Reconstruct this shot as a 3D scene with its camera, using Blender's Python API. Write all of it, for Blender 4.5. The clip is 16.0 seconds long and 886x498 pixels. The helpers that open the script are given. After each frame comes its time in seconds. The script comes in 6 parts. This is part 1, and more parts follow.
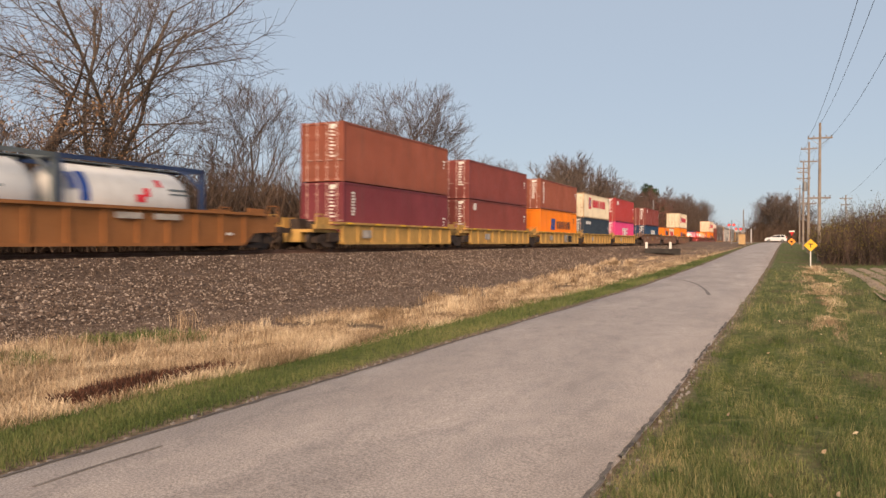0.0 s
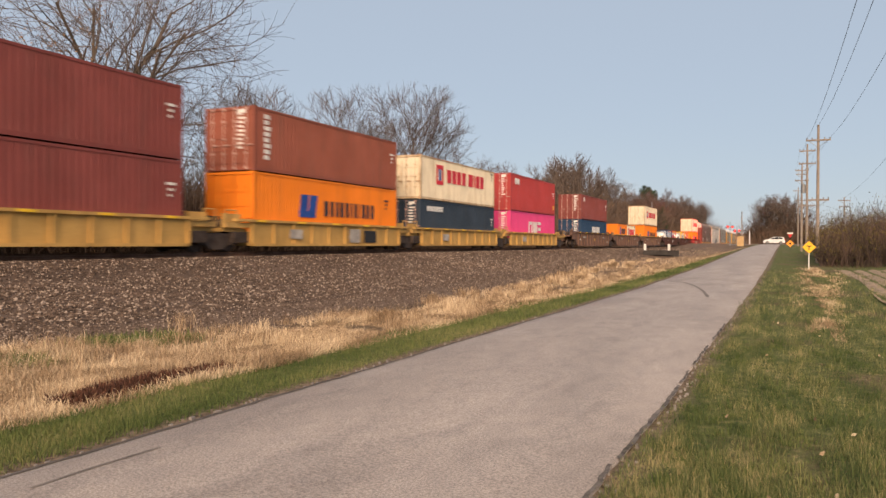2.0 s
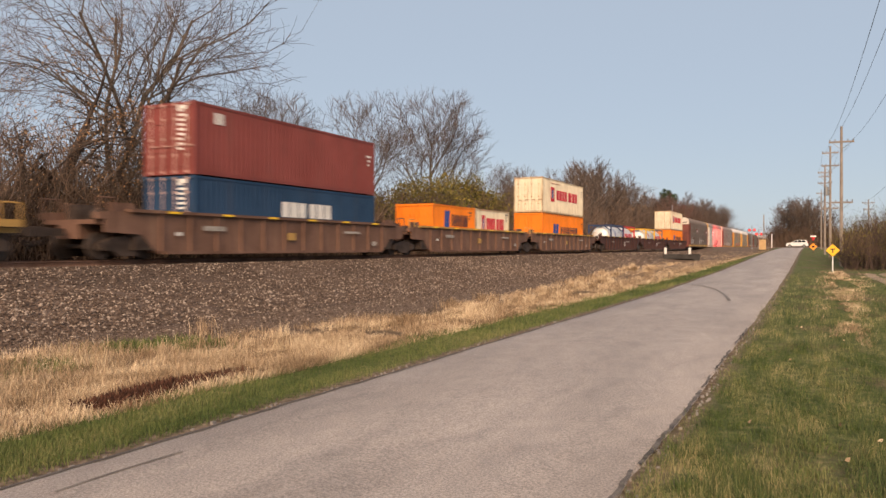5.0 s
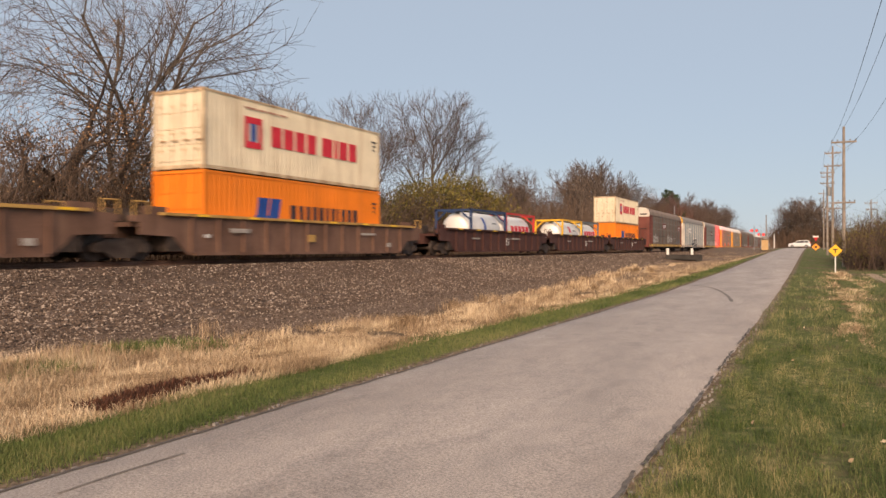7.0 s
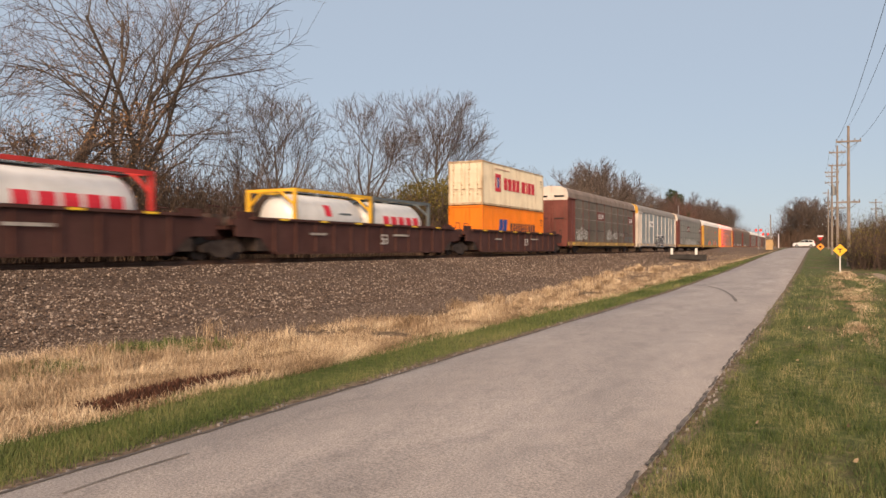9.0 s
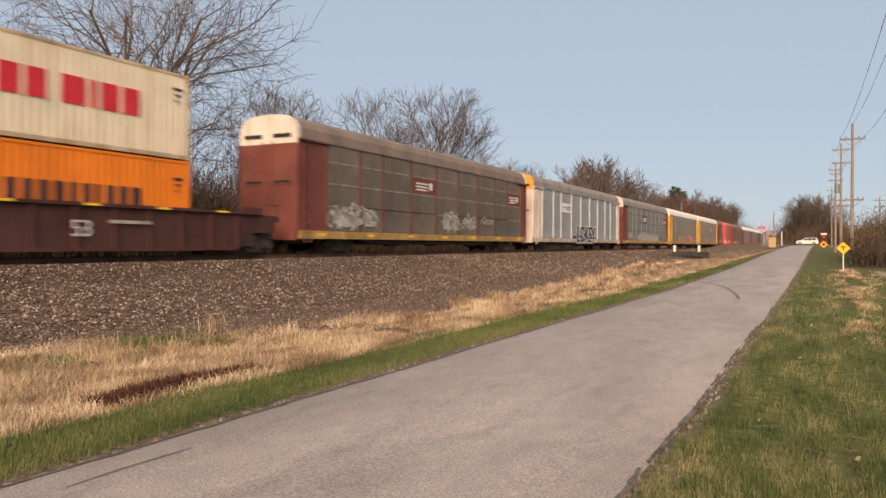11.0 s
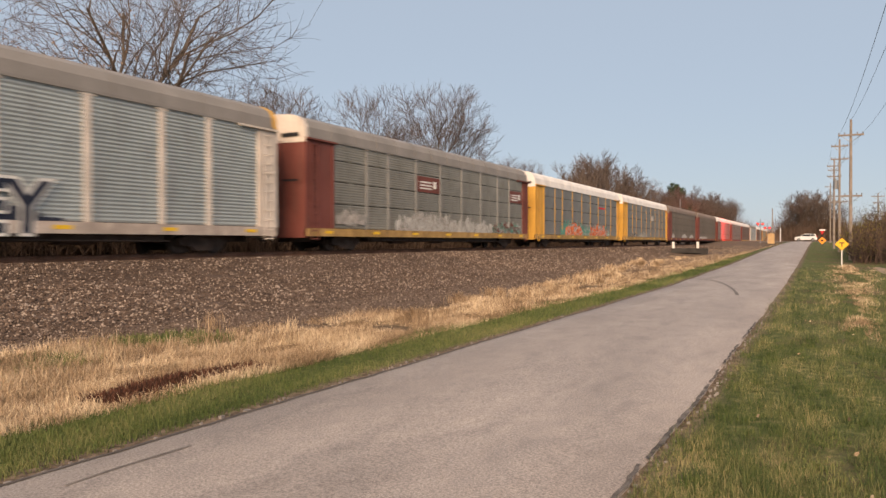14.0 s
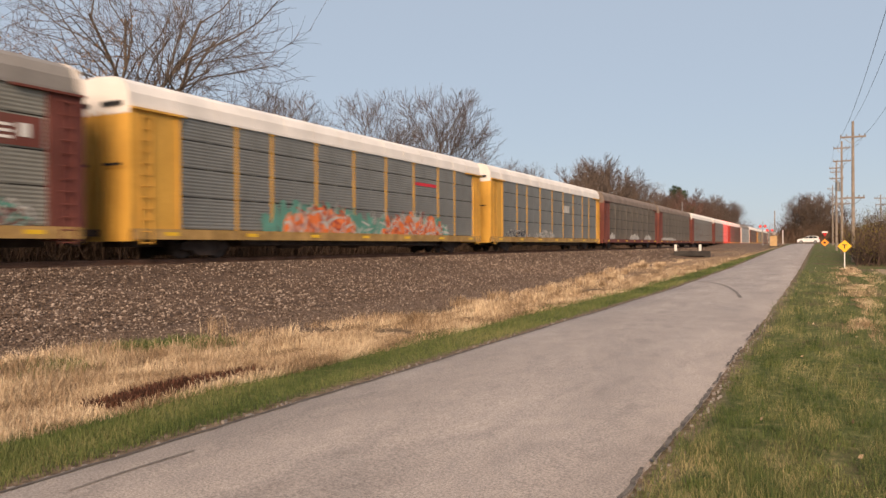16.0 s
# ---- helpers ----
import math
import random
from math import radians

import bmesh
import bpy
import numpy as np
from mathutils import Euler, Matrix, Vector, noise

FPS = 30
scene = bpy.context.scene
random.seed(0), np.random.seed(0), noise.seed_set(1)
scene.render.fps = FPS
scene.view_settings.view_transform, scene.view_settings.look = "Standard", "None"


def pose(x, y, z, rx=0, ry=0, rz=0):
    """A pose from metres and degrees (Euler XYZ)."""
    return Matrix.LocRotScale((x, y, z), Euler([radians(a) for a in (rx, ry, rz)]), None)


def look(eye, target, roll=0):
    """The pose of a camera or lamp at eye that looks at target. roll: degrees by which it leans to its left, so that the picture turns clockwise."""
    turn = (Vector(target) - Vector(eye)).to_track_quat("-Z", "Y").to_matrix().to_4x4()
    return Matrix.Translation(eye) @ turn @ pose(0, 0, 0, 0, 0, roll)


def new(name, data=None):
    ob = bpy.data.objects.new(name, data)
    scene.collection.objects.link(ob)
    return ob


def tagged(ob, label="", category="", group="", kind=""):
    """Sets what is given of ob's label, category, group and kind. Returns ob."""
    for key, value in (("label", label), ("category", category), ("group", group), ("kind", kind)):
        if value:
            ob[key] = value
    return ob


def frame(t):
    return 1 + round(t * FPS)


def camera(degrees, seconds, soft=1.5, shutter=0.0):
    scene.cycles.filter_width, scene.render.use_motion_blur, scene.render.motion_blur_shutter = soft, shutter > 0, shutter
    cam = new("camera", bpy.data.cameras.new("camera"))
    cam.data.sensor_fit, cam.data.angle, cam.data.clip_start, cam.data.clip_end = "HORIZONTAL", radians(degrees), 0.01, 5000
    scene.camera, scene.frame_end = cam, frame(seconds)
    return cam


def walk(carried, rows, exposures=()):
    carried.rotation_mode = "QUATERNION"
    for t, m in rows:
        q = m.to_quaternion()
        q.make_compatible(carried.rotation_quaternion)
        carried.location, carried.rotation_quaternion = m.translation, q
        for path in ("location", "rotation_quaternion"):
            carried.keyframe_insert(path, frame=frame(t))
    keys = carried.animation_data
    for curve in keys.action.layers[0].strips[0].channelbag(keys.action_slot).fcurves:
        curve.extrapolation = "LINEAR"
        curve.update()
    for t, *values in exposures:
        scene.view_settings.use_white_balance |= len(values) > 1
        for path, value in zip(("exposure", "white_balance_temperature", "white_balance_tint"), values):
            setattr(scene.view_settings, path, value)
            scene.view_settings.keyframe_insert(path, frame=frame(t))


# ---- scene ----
# The clip: a freight train passes along a straight track beside a narrow country road.
# World: the eye stands over (0, 0); +y runs along track and road, x = 0 is on the right-hand verge.
EYE = (0.0, 0.0, 1.6)
TURNS = [(0, -24.47, -0.57, 0.23), (0.5, -24.33, -0.52, 0.28), (1, -24.22, -0.47, 0.31), (1.5, -24.24, -0.44, 0.28), (2, -24.37, -0.45, 0.29), (2.5, -24.59, -0.46, 0.31), (3, -24.88, -0.45, 0.27), (3.5, -25.25, -0.38, 0.31), (4, -25.54, -0.27, 0.28), (6.5, -25.95, -0.02, -0.13), (7, -25.96, -0.02, -0.07), (7.5, -25.99, 0.02, -0.12), (8, -26.10, 0.04, -0.12), (8.5, -26.21, 0.03, -0.12), (9, -26.24, -0.01, -0.14), (11.5, -26.48, -0.42, 0.12), (12, -26.52, -0.55, 0.08), (12.5, -26.52, -0.62, 0.07), (13, -26.48, -0.63, -0.02), (13.5, -26.41, -0.58, -0.04), (14, -26.35, -0.51, -0.07), (14.5, -26.33, -0.40, -0.13), (15, -26.35, -0.34, -0.15), (15.5, -26.43, -0.26, -0.23), (16, -26.51, -0.23, -0.31)]  # seconds, yaw to the right, pitch, roll
V0, ACC = 19.2615, -0.03125  # the train's speed and its slight slowing


def aim(yaw, pitch, roll):
    a, p = radians(yaw), radians(pitch)
    way = Vector((math.sin(a) * math.cos(p), math.cos(a) * math.cos(p), math.sin(p)))
    return look(EYE, Vector(EYE) + way, roll)


cam = camera(60.64, 16.0, soft=1.5, shutter=0.5)
walk(cam, [(t, aim(a, p, r)) for t, a, p, r in TURNS], exposures=[(0, 0.27), (16, 0.27)])

# ---- light: a low, hazy evening sun behind the camera, clear pale sky ----
world = bpy.data.worlds.new("sky")
scene.world = world
world.use_nodes = True
wn = world.node_tree.nodes
sky = wn.new("ShaderNodeTexSky")
sky.sky_type, sky.sun_disc = "NISHITA", False
sky.sun_elevation, sky.sun_rotation = radians(30), radians(160)
sky.air_density, sky.dust_density, sky.ozone_density = 1.0, 0.4, 1.5
wn["Background"].inputs["Strength"].default_value = 0.115
veil = wn.new("ShaderNodeMix")  # thin even haze of the evening
veil.data_type = "RGBA"
veil.inputs[0].default_value = 0.86
veil.inputs[7].default_value = (3.4, 3.88, 4.55, 1)
world.node_tree.links.new(sky.outputs[0], veil.inputs[6])
world.node_tree.links.new(veil.outputs[2], wn["Background"].inputs["Color"])
sun = new("sun", bpy.data.lights.new("sun", "SUN"))
sun.data.energy, sun.data.angle, sun.data.color = 5.0, radians(35), (1.0, 0.72, 0.49)
sun.matrix_world = look((15, -41, 25), (0, 0, 0))


# ---- materials ----
MATS = {}


def mat(name, col, rough=0.7, metal=0.0, scale=1.5, wear=0.25, fine=18.0, bump=0.15, streak=0.0, dirt=(0.09, 0.07, 0.055), rand=0.0, emit=0.0):
    """A surface with large stains, fine grain, optional vertical streaks of dirt, and relief."""
    if name in MATS:
        return MATS[name]
    m = bpy.data.materials.new(name)
    m.use_nodes = True
    nt = m.node_tree
    N, L = nt.nodes, nt.links
    b = N["Principled BSDF"]
    b.inputs["Roughness"].default_value, b.inputs["Metallic"].default_value = rough, metal
    b.inputs["Specular IOR Level"].default_value = 0.5 if rough < 0.5 else 0.22
    co = N.new("ShaderNodeTexCoord")

    def noise_node(sc, detail=5.0, stretch=None):
        n = N.new("ShaderNodeTexNoise")
        n.inputs["Scale"].default_value, n.inputs["Detail"].default_value = sc, detail
        if stretch:
            mp = N.new("ShaderNodeMapping")
            mp.inputs["Scale"].default_value = stretch
            L.new(co.outputs["Object"], mp.inputs["Vector"])
            L.new(mp.outputs[0], n.inputs["Vector"])
        else:
            L.new(co.outputs["Object"], n.inputs["Vector"])
        return n

    def ramp(src, lo, hi, c0, c1):
        r = N.new("ShaderNodeValToRGB")
        e = r.color_ramp.elements
        e[0].position, e[1].position = lo, hi
        e[0].color, e[1].color = (*c0, 1), (*c1, 1)
        L.new(src, r.inputs[0])
        return r

    def blend(kind, fac, a, c):
        x = N.new("ShaderNodeMix")
        x.data_type, x.blend_type = "RGBA", kind
        if isinstance(fac, float):
            x.inputs[0].default_value = fac
        else:
            L.new(fac, x.inputs[0])
        L.new(a, x.inputs[6])
        L.new(c, x.inputs[7])
        return x.outputs[2]

    dark = [c * (1 - wear) for c in col]
    light = [min(1, c * (1 + 0.6 * wear) + 0.03 * wear) for c in col]
    big = noise_node(scale)
    out = ramp(big.outputs[0], 0.3, 0.7, dark, light).outputs[0]
    small = noise_node(fine)
    g = ramp(small.outputs[0], 0.25, 0.75, (1 - wear * 0.7,) * 3, (1 + wear * 0.3,) * 3)
    out = blend("MULTIPLY", 0.9, out, g.outputs[0])
    if streak:
        st = noise_node(3.0, 6.0, (1.0, 1.0, 0.12))
        f = ramp(st.outputs[0], 0.5, 0.72, (0, 0, 0), (streak,) * 3)
        d = N.new("ShaderNodeRGB")
        d.outputs[0].default_value = (*dirt, 1)
        out = blend("MIX", f.outputs[0], out, d.outputs[0])
    if rand:
        oi = N.new("ShaderNodeObjectInfo")
        rr = ramp(oi.outputs["Random"], 0.0, 1.0, (1 - rand,) * 3, (1 + rand,) * 3)
        out = blend("MULTIPLY", 1.0, out, rr.outputs[0])
    L.new(out, b.inputs["Base Color"])
    if bump:
        bp = N.new("ShaderNodeBump")
        bp.inputs["Strength"].default_value, bp.inputs["Distance"].default_value = bump, 0.02
        L.new(small.outputs[0], bp.inputs["Height"])
        L.new(bp.outputs[0], b.inputs["Normal"])
    if emit:
        b.inputs["Emission Color"].default_value, b.inputs["Emission Strength"].default_value = (*col, 1), emit
    MATS[name] = m
    return m


def island_mat(name, c0, c1, c2, rough=0.9, patch=None, middle=0.5):
    """Grass, leaves and stones: each piece takes its own tone; patch: size in metres of larger drifts of tone."""
    m = bpy.data.materials.new(name)
    m.use_nodes = True
    N, L = m.node_tree.nodes, m.node_tree.links
    b = N["Principled BSDF"]
    b.inputs["Roughness"].default_value = rough
    b.inputs["Specular IOR Level"].default_value = 0.2
    g = N.new("ShaderNodeNewGeometry")
    r = N.new("ShaderNodeValToRGB")
    e = r.color_ramp.elements
    e[0].color, e[1].color = (*c0, 1), (*c2, 1)
    k = e.new(middle)
    k.color = (*c1, 1)
    if patch:
        n = N.new("ShaderNodeTexNoise")
        n.inputs["Scale"].default_value, n.inputs["Detail"].default_value = 1 / patch, 3.0
        mp = N.new("ShaderNodeMapping")  # drifts run along the road
        mp.inputs["Scale"].default_value = (1.0, 0.32, 1.0)
        L.new(g.outputs["Position"], mp.inputs["Vector"])
        L.new(mp.outputs[0], n.inputs["Vector"])
        a = N.new("ShaderNodeMath")
        a.operation = "MULTIPLY_ADD"
        L.new(n.outputs[0], a.inputs[0])
        a.inputs[1].default_value = 2.4
        a.inputs[2].default_value = -1.2
        s = N.new("ShaderNodeMath")
        s.operation = "MULTIPLY_ADD"
        L.new(g.outputs["Random Per Island"], s.inputs[0])
        s.inputs[1].default_value = 0.7
        s.inputs[2].default_value = 0.15
        t = N.new("ShaderNodeMath")
        t.operation = "ADD"
        L.new(a.outputs[0], t.inputs[0])
        L.new(s.outputs[0], t.inputs[1])
        L.new(t.outputs[0], r.inputs[0])
    else:
        L.new(g.outputs["Random Per Island"], r.inputs[0])
    L.new(r.outputs[0], b.inputs["Base Color"])
    return m


def ground_mat():
    """Soil with drifts of green turf and straw; grey stone dust near the track."""
    m = bpy.data.materials.new("ground_soil")
    m.use_nodes = True
    N, L = m.node_tree.nodes, m.node_tree.links
    b = N["Principled BSDF"]
    b.inputs["Roughness"].default_value = 0.95
    b.inputs["Specular IOR Level"].default_value = 0.1
    g = N.new("ShaderNodeNewGeometry")

    def nz(sc, det=5.0):
        n = N.new("ShaderNodeTexNoise")
        n.inputs["Scale"].default_value, n.inputs["Detail"].default_value = sc, det
        L.new(g.outputs["Position"], n.inputs["Vector"])
        return n.outputs[0]

    def ramp(src, stops):
        r = N.new("ShaderNodeValToRGB")
        e = r.color_ramp.elements
        while len(e) < len(stops):
            e.new(0.5)
        for q, (p, c) in zip(e, stops):
            q.position, q.color = p, (*c, 1)
        L.new(src, r.inputs[0])
        return r.outputs[0]

    def mix(f, a, c):
        x = N.new("ShaderNodeMix")
        x.data_type = "RGBA"
        L.new(f, x.inputs[0])
        L.new(a, x.inputs[6])
        L.new(c, x.inputs[7])
        return x.outputs[2]

    green = ramp(nz(7.0), [(0.3, (0.045, 0.055, 0.02)), (0.55, (0.1, 0.115, 0.04)), (0.75, (0.24, 0.19, 0.1))])
    straw = ramp(nz(9.0), [(0.3, (0.06, 0.04, 0.025)), (0.55, (0.15, 0.105, 0.065)), (0.75, (0.27, 0.2, 0.125))])
    dust = ramp(nz(14.0), [(0.3, (0.07, 0.05, 0.038)), (0.7, (0.21, 0.15, 0.112))])
    sep = N.new("ShaderNodeSeparateXYZ")
    L.new(g.outputs["Position"], sep.inputs[0])

    def band(at, soft, wob, sc):
        """0 left of x = at, 1 right of it, with a wavering edge"""
        a = N.new("ShaderNodeMath")
        a.operation = "MULTIPLY_ADD"
        L.new(nz(sc, 4.0), a.inputs[0])
        a.inputs[1].default_value = wob
        L.new(sep.outputs[0], a.inputs[2])
        r = N.new("ShaderNodeMapRange")
        L.new(a.outputs[0], r.inputs[0])
        r.inputs[1].default_value, r.inputs[2].default_value = at + wob / 2 - soft, at + wob / 2 + soft
        return r.outputs[0]

    out = mix(band(-8.9, 0.7, 2.2, 0.5), dust, straw)
    out = mix(band(-6.25, 0.15, 0.8, 0.9), out, green)
    bare = N.new("ShaderNodeMath")
    bare.operation = "MULTIPLY"
    L.new(band(-5.12, 0.08, 0.2, 1.6), bare.inputs[0])
    inv = N.new("ShaderNodeMath")
    inv.operation = "SUBTRACT"
    inv.inputs[0].default_value = 1.0
    L.new(band(-0.88, 0.1, 0.3, 1.6), inv.inputs[1])
    L.new(inv.outputs[0], bare.inputs[1])
    out = mix(bare.outputs[0], out, ramp(nz(12.0), [(0.35, (0.09, 0.065, 0.045)), (0.7, (0.24, 0.18, 0.13))]))
    drift = ramp(nz(0.28, 4.0), [(0.52, (0, 0, 0)), (0.62, (0.8, 0.8, 0.8))])
    right = N.new("ShaderNodeMath")
    right.operation = "MULTIPLY"
    L.new(drift, right.inputs[0])
    L.new(band(-0.5, 0.3, 0.4, 0.9), right.inputs[1])
    out = mix(right.outputs[0], out, straw)
    L.new(out, b.inputs["Base Color"])
    bp = N.new("ShaderNodeBump")
    bp.inputs["Strength"].default_value, bp.inputs["Distance"].default_value = 0.7, 0.06
    L.new(nz(22.0), bp.inputs["Height"])
    L.new(bp.outputs[0], b.inputs["Normal"])
    return m


def road_mat():
    """Worn chip-seal: pale tan-grey, paler wheel tracks, darker blotches, fine stone grain."""
    m = bpy.data.materials.new("chip_seal")
    m.use_nodes = True
    N, L = m.node_tree.nodes, m.node_tree.links
    b = N["Principled BSDF"]
    b.inputs["Roughness"].default_value = 0.68
    b.inputs["Specular IOR Level"].default_value = 0.45
    g = N.new("ShaderNodeNewGeometry")

    def nz(sc, det=5.0, st=None):
        n = N.new("ShaderNodeTexNoise")
        n.inputs["Scale"].default_value, n.inputs["Detail"].default_value = sc, det
        if st:
            mp = N.new("ShaderNodeMapping")
            mp.inputs["Scale"].default_value = st
            L.new(g.outputs["Position"], mp.inputs[0])
            L.new(mp.outputs[0], n.inputs["Vector"])
        else:
            L.new(g.outputs["Position"], n.inputs["Vector"])
        return n.outputs[0]

    def ramp(src, lo, hi, c0, c1):
        r = N.new("ShaderNodeValToRGB")
        e = r.color_ramp.elements
        e[0].position, e[1].position, e[0].color, e[1].color = lo, hi, (*c0, 1), (*c1, 1)
        L.new(src, r.inputs[0])
        return r.outputs[0]

    def mul(a, c, f=1.0):
        x = N.new("ShaderNodeMix")
        x.data_type, x.blend_type = "RGBA", "MULTIPLY"
        x.inputs[0].default_value = f
        L.new(a, x.inputs[6])
        L.new(c, x.inputs[7])
        return x.outputs[2]

    out = ramp(nz(0.9, 6.0, (1.0, 0.3, 1.0)), 0.3, 0.7, (0.305, 0.257, 0.225), (0.44, 0.374, 0.325))
    out = mul(out, ramp(nz(2.6, 6.0, (1.0, 0.45, 1.0)), 0.54, 0.72, (1, 1, 1), (0.68, 0.68, 0.69)), 0.6)
    out = mul(out, ramp(nz(55.0, 3.0), 0.34, 0.62, (0.58, 0.58, 0.58), (1.12, 1.12, 1.12)))
    out = mul(out, ramp(nz(5.0, 7.0, (1.0, 0.5, 1.0)), 0.35, 0.68, (1.06, 1.05, 1.04), (0.84, 0.845, 0.86)), 0.6)
    out = mul(out, ramp(nz(160.0, 2.0), 0.3, 0.7, (0.7, 0.7, 0.7), (1.2, 1.2, 1.2)))
    L.new(out, b.inputs["Base Color"])
    bp = N.new("ShaderNodeBump")
    bp.inputs["Strength"].default_value, bp.inputs["Distance"].default_value = 0.5, 0.012
    L.new(nz(70.0, 3.0), bp.inputs["Height"])
    L.new(bp.outputs[0], b.inputs["Normal"])
    return m


# ---- mesh helpers ----
def box(bm, x0, x1, y0, y1, z0, z1):
    v = [bm.verts.new((x, y, z)) for z in (z0, z1) for x, y in ((x0, y0), (x1, y0), (x1, y1), (x0, y1))]
    for f in ((3, 2, 1, 0), (4, 5, 6, 7), (0, 1, 5, 4), (1, 2, 6, 5), (2, 3, 7, 6), (3, 0, 4, 7)):
        bm.faces.new([v[i] for i in f])
    return v


def tube(bm, a, c, r0, r1=None, n=6):
    """A tapered rod from a to c."""
    a, c = Vector(a), Vector(c)
    r1 = r0 if r1 is None else r1
    w = (c - a).normalized()
    u = w.orthogonal().normalized()
    v = w.cross(u)
    ra = [bm.verts.new(a + r0 * (math.cos(k * math.tau / n) * u + math.sin(k * math.tau / n) * v)) for k in range(n)]
    rc = [bm.verts.new(c + r1 * (math.cos(k * math.tau / n) * u + math.sin(k * math.tau / n) * v)) for k in range(n)]
    for k in range(n):
        bm.faces.new((ra[k], ra[(k + 1) % n], rc[(k + 1) % n], rc[k]))
    bm.faces.new(ra[::-1])
    bm.faces.new(rc)


def prism(bm, pts, a0, a1, axis="y"):
    """A closed outline drawn in the plane across axis, extruded from a0 to a1 along it."""
    def at(p, a):
        return (p[0], a, p[1]) if axis == "y" else (a, p[0], p[1])
    v0 = [bm.verts.new(at(p, a0)) for p in pts]
    v1 = [bm.verts.new(at(p, a1)) for p in pts]
    n = len(pts)
    for k in range(n):
        bm.faces.new((v0[k], v0[(k + 1) % n], v1[(k + 1) % n], v1[k]))
    bm.faces.new(v0[::-1])
    bm.faces.new(v1)


def finish(bm, name, material, soft=0.0, smooth=False):
    bmesh.ops.recalc_face_normals(bm, faces=bm.faces)
    if soft:
        bmesh.ops.bevel(bm, geom=list(bm.edges), offset=soft, segments=1, affect="EDGES", clamp_overlap=True)
    me = bpy.data.meshes.new(name)
    bm.to_mesh(me)
    bm.free()
    me.materials.append(material)
    if smooth:
        me.polygons.foreach_set("use_smooth", [True] * len(me.polygons))
    return me


def part(name, bm, material, parent, label="", soft=0.0, smooth=False):
    ob = new(name, finish(bm, name, material, soft, smooth))
    ob.parent = parent
    return tagged(ob, label) if label else ob


CACHE = {}


def shared(name, key, make, material, parent, at=(0, 0, 0), rz=0.0, label="", soft=0.0):
    """A part whose mesh is made once for each key and material, and used again by alike parts."""
    k = (key, material.name)
    if k not in CACHE:
        bm = bmesh.new()
        make(bm)
        CACHE[k] = finish(bm, name, material, soft)
    ob = new(name, CACHE[k])
    ob.parent = parent
    ob.location, ob.rotation_euler = at, (0, 0, rz)
    return tagged(ob, label) if label else ob


def thing(name, at, label, category, group="", kind=""):
    ob = new(name)
    ob.location = at
    return tagged(ob, label, category, group, kind)


def raw(name, verts, faces, material, smooth=False):
    me = bpy.data.meshes.new(name)
    me.from_pydata(verts, [], faces)
    me.materials.append(material)
    if smooth:
        me.polygons.foreach_set("use_smooth", [True] * len(me.polygons))
    return me

# ---- ground, road, track ----
RAIL_X, RAIL_Z = -20.62, 1.2
ROAD_L, ROAD_R = -4.82, -1.09


def rise(y):
    """Height of the road, which climbs gently to the level crossing."""
    return float(np.interp(y, (-60, 28, 49, 75, 104, 140, 175, 230, 4000), (0, 0, 0.2, 0.62, 1.08, 1.45, 1.65, 1.7, 1.7)))


def dip(x, y):
    """The shallow wash that leads to the culvert."""
    return 0.5 * math.exp(-((x + 13.2) / 2.1) ** 2) * float(np.interp(y, (70, 82, 91.0, 91.6), (0, 1, 1, 0)))


def land(x, y):
    """Height of the ground sheet."""
    share = float(np.interp(x, (-60, -12, -8, -5.2, -0.6, 3, 12, 60), (0.5, 0.3, 0.3, 1, 1, 0.6, 0.5, 0.9)))
    share += (1 - share) * min(1, max(0, (y - 130) / 45))
    base = float(np.interp(x, (-60, -30, -24, -13, -10.5, -8.5, -6.3, -4.9, -1.0, 0.5, 3, 8, 60), (0.3, 0.3, 0.2, 0.16, 0.02, -0.06, -0.02, -0.02, -0.02, 0.0, -0.08, 0.0, 0.2)))
    return base - dip(x, y) + share * rise(y) + 0.03 * noise.noise((x * 0.7, y * 0.7, 0)) * (0 if ROAD_L - 0.6 < x < ROAD_R + 0.4 else 1)


def grid(name, xs, ys, height, material):
    v = [(x, y, height(x, y)) for y in ys for x in xs]
    n = len(xs)
    f = [(j * n + i, j * n + i + 1, (j + 1) * n + i + 1, (j + 1) * n + i) for j in range(len(ys) - 1) for i in range(n - 1)]
    return new(name, raw(name, v, f, material, True))


gx = [-2500, -900, -300, -120, -60, -40, -30] + [round(-24 + 0.5 * k, 2) for k in range(61)] + [9, 12, 20, 40, 100, 300, 900, 2500]
gy = [-400, -120, -40, -15] + [k * 0.7 for k in range(-10, 60)] + [42 + 2 * k for k in range(70)] + [190, 230, 300, 450, 700, 1200, 2600]
SOIL = ground_mat()
tagged(grid("ground", gx, gy, land, SOIL), "grassy soil with straw-coloured and green turf", "ground", kind="structure")


def road_edge(y, side):
    return 0.05 * noise.noise((y * 0.3, side * 9, 0)) + 0.022 * noise.noise((y * 2.3, side * 9, 4)) + 0.016 * noise.noise((y * 7.1, side * 9, 2))


